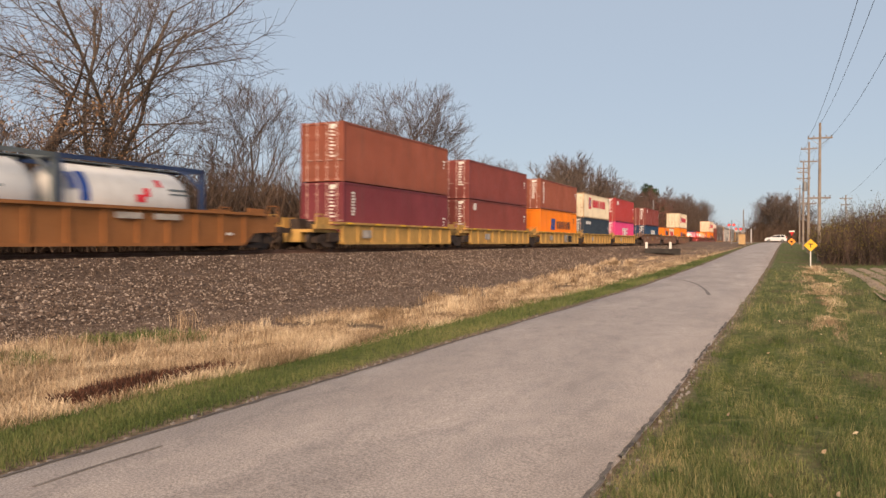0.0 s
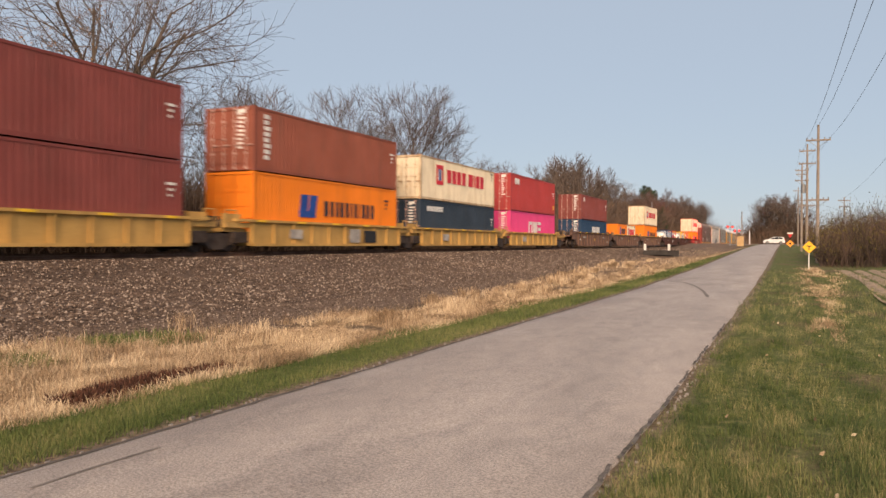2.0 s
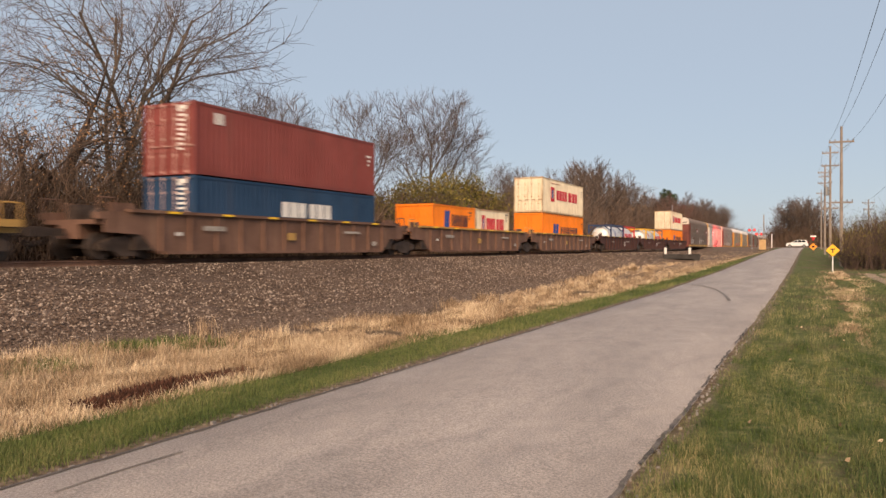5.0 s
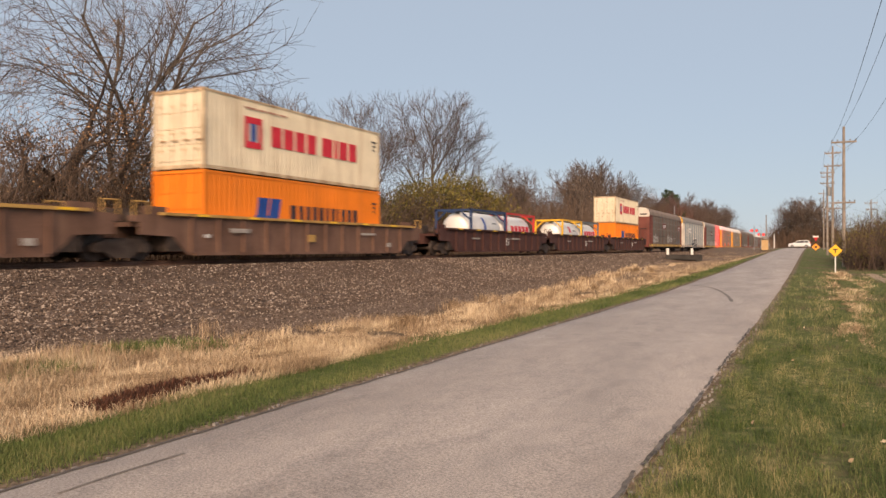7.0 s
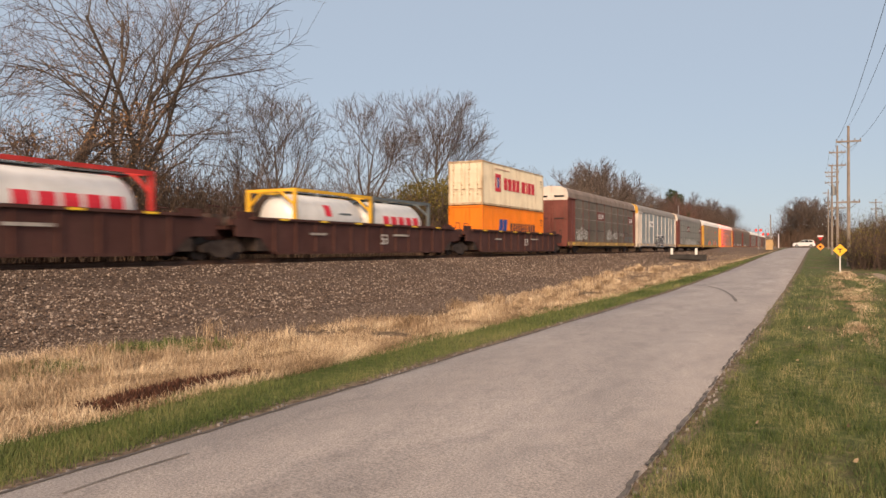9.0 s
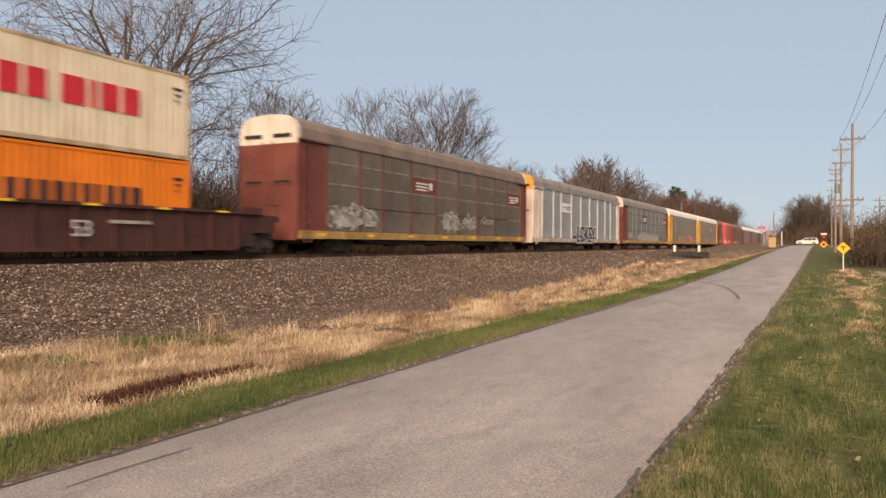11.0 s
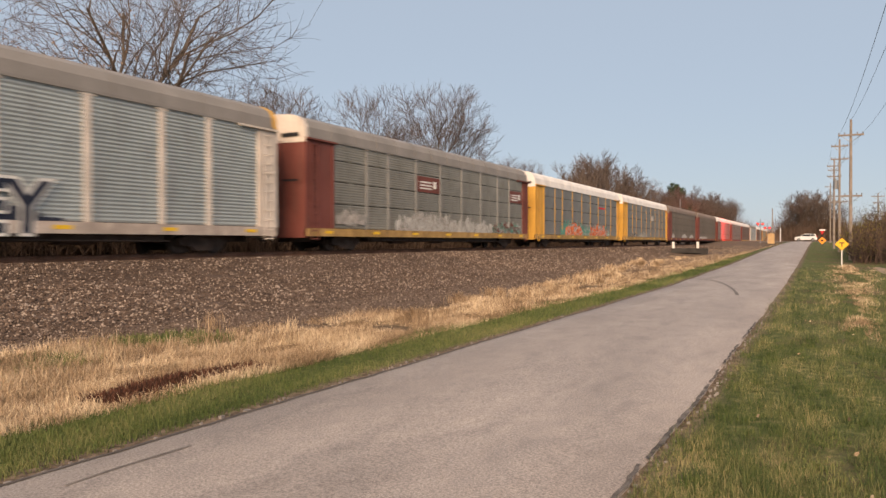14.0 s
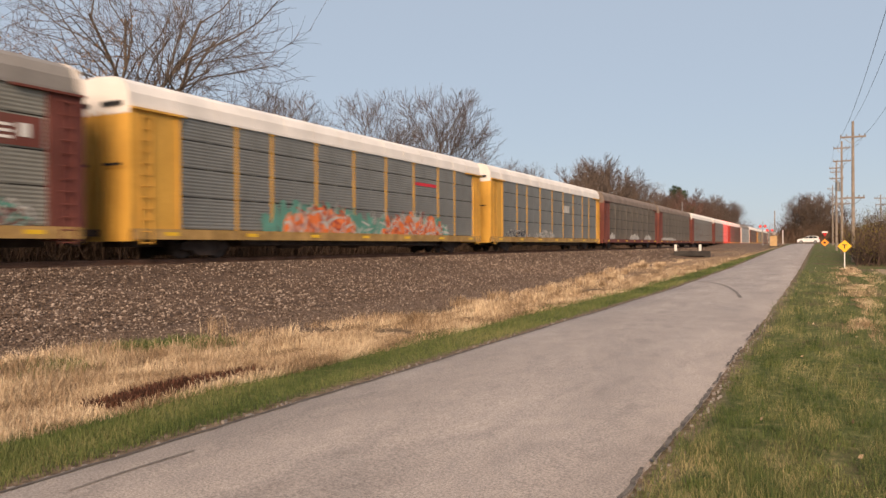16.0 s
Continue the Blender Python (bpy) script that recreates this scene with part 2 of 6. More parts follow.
def make_road():
    ys = [-30 + 0.35 * k for k in range(340)] + [90 + 2 * k for k in range(43)]
    v, f = [], []
    for y in ys:
        a, c = ROAD_L + road_edge(y, 1), ROAD_R + road_edge(y, 2)
        z = rise(y) + 0.012
        for s in (0.0, 0.012, 0.25, 0.5, 0.75, 0.988, 1.0):
            v.append((a + (c - a) * s, y, z + 0.035 * math.sin(math.pi * s) - (0.04 if s in (0.0, 1.0) else 0)))
    for j in range(len(ys) - 1):
        for i in range(6):
            f.append((j * 7 + i, j * 7 + i + 1, (j + 1) * 7 + i + 1, (j + 1) * 7 + i))
    return new("road", raw("road", v, f, road_mat(), True))


tagged(make_road(), "narrow worn chip-seal country road, pale grey-tan", "road", kind="structure")


def crossing_road():
    bm = bmesh.new()
    for k in range(24):
        x0, x1 = -60 + 5 * k, -55 + 5 * k
        z = 1.68
        box(bm, x0, x1, 172.5, 180.0, z - 0.3, z)
    return new("road", finish(bm, "road", MATS["old_asphalt"]))


mat("old_asphalt", (0.2, 0.185, 0.175), 0.9, scale=0.5, wear=0.2, fine=30)
tagged(crossing_road(), "asphalt side road that meets the lane at the level crossing", "road", kind="structure")

TAR = mat("tar", (0.1, 0.085, 0.074), 0.9, scale=3, wear=0.3)


def ribbon(name, pts, width, lift, material, label):
    """A thin stain or seam that follows the road."""
    v, f = [], []
    for k, (x, y) in enumerate(pts):
        d = Vector(pts[min(k + 1, len(pts) - 1)]) - Vector(pts[max(k - 1, 0)])
        n = Vector((-d.y, d.x)).normalized() * width * (0.55 + 0.6 * abs(noise.noise((x * 2.1, y * 2.1, 3)))) / 2
        s = min(1, max(0, (x - ROAD_L) / (ROAD_R - ROAD_L)))
        z = rise(y) + 0.012 + 0.035 * math.sin(math.pi * s) + lift
        v += [(x - n.x, y - n.y, z), (x + n.x, y + n.y, z)]
        if k:
            f.append((2 * k - 2, 2 * k - 1, 2 * k + 1, 2 * k))
    return tagged(new(name, raw(name, v, f, material)), label, "stain", kind="structure")


SEAM = mat("crumbled_seal", (0.13, 0.112, 0.1), 0.95, scale=6, wear=0.55, fine=40, bump=0.6)


MARK = mat("rubber_mark", (0.19, 0.165, 0.15), 0.9, wear=0.3)


def arc(t):
    """The tyre mark's line: off the left edge, then bending towards the viewer."""
    return -4.85 + 2.75 * t ** 0.8, 33.2 - 4.4 * t - 5.2 * t ** 2.6


ribbon("tyre_mark", [arc(k / 18) for k in range(19)], 0.13, 0.008, MARK, "dark curved tyre mark on the road")
for a, c, w in ((2.5, 5.5, 0.05), (5.65, 8.9, 0.06), (9.05, 10.0, 0.04), (10.5, 12.6, 0.045), (13.4, 16.2, 0.04)):
    ribbon("road_seam", [(-1.1 + road_edge(y, 2) + 0.03 * noise.noise((y * 4, 3, 3)), y) for y in np.arange(a, c, 0.05)], w, 0.004, SEAM, "dark crumbling edge of the road")
ribbon("road_seam", [(-4.77 + road_edge(y, 1), y) for y in np.arange(2.5, 34, 0.1)], 0.07, 0.006, TAR, "dark crumbling edge of the road")
ribbon("road_crack", [(-4.36 + 0.02 * math.sin(y * 3), y) for y in np.arange(3.3, 4.4, 0.06)], 0.05, 0.004, mat("road_dark", (0.2, 0.175, 0.155), 0.9, wear=0.3), "dark crack beside the edge of the road")


def edge_chips():
    """Broken lumps of seal along both edges."""
    bm = bmesh.new()
    rnd = random.Random(5)
    for k in range(420):
        y = 3.0 + 26 * rnd.random() ** 1.5
        left = k % 3 == 0
        x = (ROAD_L + road_edge(y, 1) - rnd.uniform(-0.02, 0.16)) if left else (ROAD_R + road_edge(y, 2) + rnd.uniform(-0.06, 0.12))
        s = rnd.uniform(0.005, 0.011 if k % 9 else 0.024)
        vs = box(bm, x - s, x + s, y - s * 1.4, y + s * 1.4, rise(y) - 0.04, rise(y) + rnd.uniform(-0.01, 0.008))
        for w in vs:
            w.co += Vector((rnd.uniform(-1, 1), rnd.uniform(-1, 1), rnd.uniform(-0.3, 0.3))) * s * 0.45
    return new("road_edge_rubble", finish(bm, "road_edge_rubble", mat("seal_lump", (0.27, 0.24, 0.22), 0.9, wear=0.35)))


tagged(edge_chips(), "broken pale lumps along the edge of the road", "rubble", kind="stuff")

BALLAST = island_mat("ballast_stone", (0.045, 0.031, 0.023), (0.125, 0.088, 0.067), (0.36, 0.29, 0.235), 0.85, middle=0.72)
BED = mat("ballast_bed", (0.095, 0.064, 0.047), 0.95, scale=0.6, wear=0.35, fine=28, bump=0.9)


def bed_height(x, y):
    d = abs(x - RAIL_X)
    z = float(np.interp(d, (0, 2.3, 3.2, 4.4, 6.6, 9.3, 11.5), (1.03, 1.03, 0.86, 0.55, 0.3, 0.08, -0.5)))
    z += 0.3 * min(1, max(0, (y - 60) / 90)) * float(np.interp(d, (2.5, 6), (0, 1)))
    return z - dip(x, y) + 0.03 * noise.noise((x * 1.3, y * 1.3, 7))


bx = [RAIL_X + 0.45 * k for k in range(-14, 27)]
by = [-60 + 4 * k for k in range(14)] + [-4 + 1.0 * k for k in range(100)] + [100 + 5 * k for k in range(40)] + [300, 400, 600, 900, 1500]
tagged(grid("ballast_bed", bx, by, bed_height, BED), "sloping bed of grey-brown crushed stone under the track", "ballast", kind="structure")


def scatter_stones(name, count, y0, y1, x0, x1, s0, s1, seed, label, thin=1.0):
    """Loose angular stones lying on the bed."""
    rs = np.random.RandomState(seed)
    y = y0 + (y1 - y0) * rs.rand(count) ** 1.5
    x = x0 + (x1 - x0) * rs.rand(count) ** thin
    s = s0 + (s1 - s0) * rs.rand(count) ** 2
    z = np.array([max(bed_height(a, b), land(a, b)) for a, b in zip(x, y)])
    dirs = np.array([(1, 0, 0), (-1, 0, 0), (0, 1, 0), (0, -1, 0), (0, 0, 1), (0, 0, -0.6)], float)
    c, q = np.cos(rs.rand(count) * 6.3), np.sin(rs.rand(count) * 6.3)
    p = dirs[None] * (0.6 + 0.7 * rs.rand(count, 6, 1)) * s[:, None, None]
    px = p[..., 0] * c[:, None] - p[..., 1] * q[:, None]
    py = p[..., 0] * q[:, None] + p[..., 1] * c[:, None]
    v = np.stack((px + x[:, None], py + y[:, None], p[..., 2] * 0.8 + z[:, None] + 0.4 * s[:, None]), -1).reshape(-1, 3)
    f0 = np.array([(0, 2, 4), (2, 1, 4), (1, 3, 4), (3, 0, 4), (2, 0, 5), (1, 2, 5), (3, 1, 5), (0, 3, 5)])
    f = (f0[None] + 6 * np.arange(count)[:, None, None]).reshape(-1, 3)
    return tagged(new(name, raw(name, v.tolist(), f.tolist(), BALLAST)), label, "ballast", kind="stuff")


scatter_stones("ballast_stones", 62000, 6, 40, -18.8, -11.6, 0.014, 0.046, 3, "loose crushed stones of the track bed")
scatter_stones("ballast_stones", 26000, 6, 46, -11.6, -8.4, 0.008, 0.034, 6, "small stones strewn below the track bed", 1.7)
scatter_stones("ballast_stones", 22000, 36, 72, -18.8, -11.0, 0.03, 0.06, 5, "loose crushed stones of the track bed farther off")
scatter_stones("ballast_stones", 10000, 68, 140, -18.6, -12.5, 0.045, 0.085, 4, "loose crushed stones of the distant track bed")

RUST = mat("rail_steel", (0.15, 0.082, 0.055), 0.8, 0.1, wear=0.35)
TIE = mat("tie_wood", (0.1, 0.07, 0.053), 0.9, wear=0.35, rand=0.2)
track = tagged(new("railway_track"), "rusty railway track on wooden sleepers", "railway track", kind="structure")
for s in (-0.76, 0.76):
    bm = bmesh.new()
    prism(bm, [(s - 0.07, 1.03), (s + 0.07, 1.03), (s + 0.07, 1.045), (s + 0.012, 1.07), (s + 0.012, 1.15), (s + 0.036, 1.165), (s + 0.036, 1.2), (s - 0.036, 1.2), (s - 0.036, 1.165), (s - 0.012, 1.15), (s - 0.012, 1.07), (s - 0.07, 1.045)], -60, 900)
    r = part("rail", bm, RUST, track)
    r.location.x = RAIL_X
for k in range(240):
    shared("sleeper", "sleeper", lambda bm: box(bm, -1.3, 1.3, -0.115, 0.115, 0.9, 1.045), TIE, track, (RAIL_X, -8 + 0.52 * k, 0))

# ---- the train ----
# y of each thing is where it stands at the clip's start; motions() carries it along the track.
MOVERS = []
STEEL_DARK = mat("truck_steel", (0.062, 0.043, 0.034), 0.75, 0.2, wear=0.4, scale=3)
WHEEL = mat("wheel_steel", (0.075, 0.055, 0.045), 0.6, 0.5, wear=0.35, scale=3)
WHITE = mat("white_paint", (0.72, 0.7, 0.66), 0.6, wear=0.15)
YEL = mat("yellow_reflector", (0.8, 0.5, 0.03), 0.5, wear=0.12)
BLACK = mat("black_paint", (0.02, 0.02, 0.022), 0.6, wear=0.3)


def wheel_mesh(bm):
    for s in (-0.76, 0.76):
        tube(bm, (s - 0.07, 0, 0), (s + 0.07, 0, 0), 0.44, 0.42, 20)
    tube(bm, (-0.95, 0, 0), (0.95, 0, 0), 0.08, 0.08, 8)


def side_frame(bm):
    """Cast side frame: a bar that bows down between two axle boxes, with a spring nest."""
    for s in (-1.0, 1.0):
        prism(bm, [(-1.15, 0.52), (-1.15, 0.34), (-0.7, 0.34), (-0.36, 0.12), (0.36, 0.12), (0.7, 0.34), (1.15, 0.34), (1.15, 0.52), (0.6, 0.72), (-0.6, 0.72)], s - 0.09, s + 0.09, "x")
        for k in (-0.89, 0.89):
            box(bm, s - 0.14, s + 0.14, k - 0.16, k + 0.16, 0.3, 0.58)
    box(bm, -1.05, 1.05, -0.2, 0.2, 0.42, 0.75)


def truck(parent, y):
    t = shared("truck", "truck", side_frame, STEEL_DARK, parent, (0, y, 0), label="dark cast-steel truck")
    for k in (-0.89, 0.89):
        shared("wheelset", "wheelset", wheel_mesh, WHEEL, t, (0, k, 0.44))
    for s in (-1.0, 1.0):
        def springs(bm, s=s):
            for a in (-0.16, 0, 0.16):
                tube(bm, (s, a, 0.18), (s, a, 0.46), 0.065, 0.065, 8)
        shared("spring", "spring%g" % s, springs, RUST, t)
    return t


def coupler(parent, y, way):
    def make(bm):
        box(bm, -0.1, 0.1, -0.05, 0.75, 0.76, 0.98)
        box(bm, -0.17, 0.2, 0.6, 0.92, 0.72, 1.02)
        tube(bm, (0.45, -0.05, 0.75), (0.42, 0.5, 0.45), 0.035, 0.035, 6)
        tube(bm, (0.42, 0.5, 0.45), (0.35, 0.9, 0.6), 0.035, 0.035, 6)
    return shared("coupler", "coupler", make, STEEL_DARK, parent, (0, y, 0), 0 if way > 0 else math.pi)


def word(bm, y, z, h, widths, gap, x):
    """Letters as plain blocks of the word's size."""
    for k, w in enumerate(widths):
        if w > 0:
            box(bm, x - 0.01, x + 0.006, y, y + w, z, z + h)
        y += abs(w) + gap


def letters(bm, text, x, y, z, h, stretch=1.0, slant=0.0, bold=0.0):
    """Letters of the built-in font, raised a little from the wall that faces +x."""
    cu = bpy.data.curves.new("letters", "FONT")
    cu.body, cu.size, cu.extrude, cu.offset = text, h / 0.72, 0.004, bold
    ob = bpy.data.objects.new("letters", cu)
    scene.collection.objects.link(ob)
    me = ob.to_mesh()
    m = Matrix(((0, 0, 1, x), (stretch, slant, 0, y), (0, 1, 0, z), (0, 0, 0, 1)))
    base = len(bm.verts)
    vs = [bm.verts.new(m @ v.co) for v in me.vertices]
    for p in me.polygons:
        try:
            bm.faces.new([vs[i] for i in p.vertices])
        except ValueError:
            pass
    ob.to_mesh_clear()
    bpy.data.objects.remove(ob)
    bpy.data.curves.remove(cu)


def pieces(name, bm, material, parent, label):
    """Each loose piece of bm becomes a part of its own."""
    left = set(bm.faces)
    while left:
        todo = [left.pop()]
        group = [todo[0]]
        while todo:
            for e in todo.pop().edges:
                for f in e.link_faces:
                    if f in left:
                        left.discard(f)
                        todo.append(f)
                        group.append(f)
        one = bmesh.new()
        made = {}
        for f in group:
            one.faces.new([made.setdefault(v, None) or made.update({v: one.verts.new(v.co)}) or made[v] for v in f.verts])
        part(name, one, material, parent, label)
    bm.free()


# -- containers --
HW = 1.22


def corrugated(L, h, s):
    """One long wall with trapezoid ribs; s: the side it is on."""
    def make(bm):
        n = max(10, round(L / 0.278))
        pitch = (L - 0.36) / n
        prof = []
        y = -L / 2 + 0.18
        for k in range(n):
            prof += [(s * (HW - 0.005), y), (s * (HW - 0.005), y + pitch * 0.32), (s * (HW - 0.041), y + pitch * 0.5), (s * (HW - 0.041), y + pitch * 0.82)]
            y += pitch
        prof.append((s * (HW - 0.005), y))
        lo = [bm.verts.new((a, b, 0.14)) for a, b in prof]
        hi = [bm.verts.new((a, b, h - 0.1)) for a, b in prof]
        for k in range(len(prof) - 1):
            bm.faces.new((lo[k], lo[k + 1], hi[k + 1], hi[k]))
    return make


def rails_of(L, h):
    """Corner posts, top and bottom side rails, end sills and headers."""
    def make(bm):
        for s in (-1, 1):
            for e in (-1, 1):
                box(bm, s * HW - 0.08 * (s > 0), s * HW + 0.08 * (s < 0), e * L / 2 - 0.16 * (e > 0), e * L / 2 + 0.16 * (e < 0), 0.11, h - 0.11)
            box(bm, s * HW - 0.07 * (s > 0), s * HW + 0.07 * (s < 0), -L / 2 + 0.16, L / 2 - 0.16, 0.02, 0.15)
            box(bm, s * HW - 0.06 * (s > 0), s * HW + 0.06 * (s < 0), -L / 2 + 0.16, L / 2 - 0.16, h - 0.11, h - 0.02)
        for e in (-1, 1):
            for z0, z1 in ((0.02, 0.15), (h - 0.13, h - 0.02)):
                box(bm, -HW + 0.08, HW - 0.08, e * L / 2 - 0.1 * (e > 0), e * L / 2 + 0.1 * (e < 0), z0, z1)
    return make


def casting(bm):
    box(bm, -0.09, 0.09, -0.089, 0.089, -0.06, 0.06)


def door_leaf(h):
    def make(bm):
        box(bm, 0.0, 1.12, -0.02, 0.02, 0.16, h - 0.14)
        for k in range(4):
            z = 0.3 + k * (h - 0.55) / 4
            box(bm, 0.06, 1.06, -0.045, -0.018, z, z + (h - 0.55) / 4 - 0.09)
    return make


def lock_rods(h):
    def make(bm):
        for a in (0.28, 0.86):
            tube(bm, (a, -0.085, 0.05), (a, -0.085, h - 0.05), 0.02, 0.02, 6)
            for z in (0.1, 0.7, 1.3, h - 0.6, h - 0.1):
                box(bm, a - 0.06, a + 0.06, -0.1, -0.04, z - 0.04, z + 0.04)
            box(bm, a - 0.02, a + 0.32, -0.115, -0.085, 1.02, 1.06)
    return make


def marks(h):
    """Rows of illegible small print on the doors, as bars."""
    def make(bm):
        rnd = random.Random(int(h * 100))
        for k in range(9):
            z = h - 0.35 - k * 0.17
            w = rnd.uniform(0.2, 0.5)
            box(bm, 0.42, 0.42 + w * 0.8, -0.062, -0.05, z, z + 0.08)
        box(bm, 0.42, 0.8, -0.062, -0.05, h - 0.27, h - 0.13)
    return make


def container(y_near, z, h, colour, label, L=12.19, rods=None, signs=(), group="containers on the train"):
    """signs: functions of a bmesh with a material and a label, drawn on the wall that faces the road."""
    ob = thing("container", (RAIL_X, y_near + L / 2, z), label, "container", group)
    rods = rods or (CREAM_EDGE if colour is CREAM else colour)
    edge = CREAM_EDGE if colour is CREAM else colour
    for s in (-1, 1):
        shared("side_wall", "wall%g_%g_%d" % (L, h, s), corrugated(L, h, s), colour, ob)
    shared("roof", "croof%g_%g" % (L, h), lambda bm: box(bm, -HW + 0.05, HW - 0.05, -L / 2 + 0.06, L / 2 - 0.03, h - 0.09, h - 0.03), colour, ob)
    shared("front_wall", "cfront%g_%g" % (L, h), lambda bm: box(bm, -HW + 0.06, HW - 0.06, L / 2 - 0.09, L / 2 - 0.05, 0.14, h - 0.1), colour, ob)
    shared("floor", "cfloor%g_%g" % (L, h), lambda bm: box(bm, -HW + 0.06, HW - 0.06, -L / 2 + 0.05, L / 2 - 0.05, 0.1, 0.15), colour, ob)
    shared("frame", "frame%g_%g" % (L, h), rails_of(L, h), edge, ob)
    for s in (-1, 1):
        for e in (-1, 1):
            for c in (0.06, h - 0.06):
                shared("corner_casting", "casting", casting, edge, ob, (s * (HW - 0.085), e * (L / 2 - 0.085), c))
    for s in (0, 1):
        d = shared("door", "door%g" % h, door_leaf(h), colour, ob, (0.01 if s else -1.13, -L / 2 + 0.06, 0))
        shared("locking_gear", "rods%g" % h, lock_rods(h), rods, d)
        if s and rods is PALE_ROD:
            shared("small_print", "marks%g" % h, marks(h), WHITE, d, label="white rows of small print")
    for name, make, material, lab in signs:
        bm = bmesh.new()
        make(bm)
        if name in ("lettering", "logo", "number_plate", "side_print", "small_print"):
            pieces({"logo": "logo", "lettering": "letter"}.get(name, "print_bar"), bm, material, ob, lab)
        else:
            part(name, bm, material, ob, lab)
    MOVERS.append(ob)
    return ob


PX = HW + 0.004
RUSTRED = mat("container_rust_red", (0.265, 0.08, 0.05), 0.65, scale=0.6, wear=0.16, streak=0.25)
MAROON = mat("container_maroon", (0.17, 0.035, 0.045), 0.6, scale=0.6, wear=0.16, streak=0.2)
OXBLOOD = mat("container_oxblood", (0.205, 0.05, 0.043), 0.6, scale=0.6, wear=0.16, streak=0.2)
ORANGE = mat("container_orange", (0.75, 0.2, 0.012), 0.6, scale=0.6, wear=0.12, streak=0.22, dirt=(0.25, 0.09, 0.03))
CREAM = mat("container_cream", (0.72, 0.63, 0.47), 0.65, scale=0.8, wear=0.14, streak=0.35, dirt=(0.34, 0.19, 0.08))
NAVY = mat("container_navy", (0.025, 0.04, 0.062), 0.6, scale=0.6, wear=0.2, streak=0.15)
BLUE = mat("container_blue", (0.015, 0.045, 0.1), 0.6, scale=0.6, wear=0.2, streak=0.15)
SCARLET = mat("container_scarlet", (0.37, 0.045, 0.045), 0.6, scale=0.6, wear=0.14, streak=0.2)
PINK = mat("container_magenta", (0.62, 0.055, 0.2), 0.55, scale=0.6, wear=0.1, streak=0.15)
RED_INK = mat("red_ink", (0.6, 0.03, 0.05), 0.6, wear=0.15)
BLUE_INK = mat("blue_ink", (0.02, 0.07, 0.3), 0.6, wear=0.15)
DARK_INK = mat("dark_ink", (0.03, 0.028, 0.04), 0.6, wear=0.2)
FAINT_RED = mat("faint_red_ink", (0.5, 0.27, 0.19), 0.7, wear=0.25)
CREAM_EDGE = mat("container_cream_rusted", (0.55, 0.42, 0.27), 0.75, scale=1.6, wear=0.35, streak=0.8, dirt=(0.24, 0.09, 0.03))
PALE_ROD = mat("pale_rod", (0.5, 0.33, 0.28), 0.5, wear=0.3)


def column(y, z, h, w=0.28):
    """A vertical row of small letters, as bars."""
    def make(bm):
        n = 8
        for k in range(n):
            box(bm, PX - 0.01, PX + 0.006, y, y + w * (0.7 + 0.3 * ((k * 7) % 3) / 2), z + h * k / n, z + h * (k + 0.7) / n)
    return make


def end_code(L, h):
    """The number at the upper right corner, as bars."""
    def make(bm):
        y = L / 2 - 0.75
        for k in range(3):
            box(bm, PX - 0.01, PX + 0.006, y + 0.1 * (k > 0), y + (0.42, 0.3, 0.22)[k], h - 0.5 - 0.2 * k, h - 0.41 - 0.2 * k)
    return make


def square(y, z, w, h):
    return lambda bm: box(bm, PX - 0.012, PX + 0.004, y, y + w, z, z + h)


def big_word(y, z, h, widths, gap):
    return lambda bm: word(bm, y, z, h, widths, gap, PX)


def cream_signs(k=1.0):
    """The logo square and the two red words of the cream containers."""
    def mark(bm):
        box(bm, PX - 0.01, PX + 0.004, -3.9 * k, -2.9 * k, 1.0, 1.25)
        box(bm, PX - 0.01, PX + 0.004, -3.9 * k, -2.9 * k, 1.95, 2.2)
        box(bm, PX - 0.01, PX + 0.004, -3.9 * k, -3.72 * k, 1.25, 1.95)
        box(bm, PX - 0.01, PX + 0.004, -3.08 * k, -2.9 * k, 1.25, 1.95)

    def inner(bm):
        box(bm, PX - 0.01, PX + 0.004, -3.55 * k, -3.25 * k, 1.25, 1.95)
    return [("logo", mark, RED_INK, "red logo frame"), ("logo_core", inner, BLUE_INK, "blue bar inside the logo"),
            ("lettering", big_word(-2.3 * k, 1.2, 0.82, [0.62 * k] * 4 + [-0.15 * k] + [0.78 * k, 0.22 * k, 0.62 * k, 0.62 * k], 0.17 * k), RED_INK, "two words in red block letters"),
            ("small_print", big_word(-3.9 * k, 2.5, 0.07, [0.7 * k, 0.4 * k, 0.6 * k, 0.5 * k], 0.12), FAINT_RED, "faint row of red print"),
            ("number_plate", end_code(12.19 * k, 2.8), DARK_INK, "")]


def orange_signs(k=1.0, z=1.0):
    """The blue slanted logo and the dark word of the orange containers."""
    def mark(bm):
        for a in (-3.3, -2.55):
            prism(bm, [(a * k, z), ((a + 0.62) * k, z), ((a + 0.82) * k, z + 1.0), ((a + 0.2) * k, z + 1.0)], PX - 0.01, PX + 0.005, "x")
        box(bm, PX - 0.01, PX + 0.004, -3.3 * k, -1.9 * k, z, z + 0.3)
    return [("logo", mark, BLUE_INK, "blue slanted logo"),
            ("lettering", big_word(-1.1 * k, z + 0.1, 0.7, [0.36 * k, 0.28 * k, 0.28 * k, 0.28 * k, 0.28 * k, 0.16 * k, 0.26 * k, 0.12 * k, 0.28 * k, 0.28 * k, 0.3 * k], 0.22 * k), DARK_INK, "dark double word in block letters"),
            ("number_plate", end_code(12.19 * k, 2.7), DARK_INK, "")]


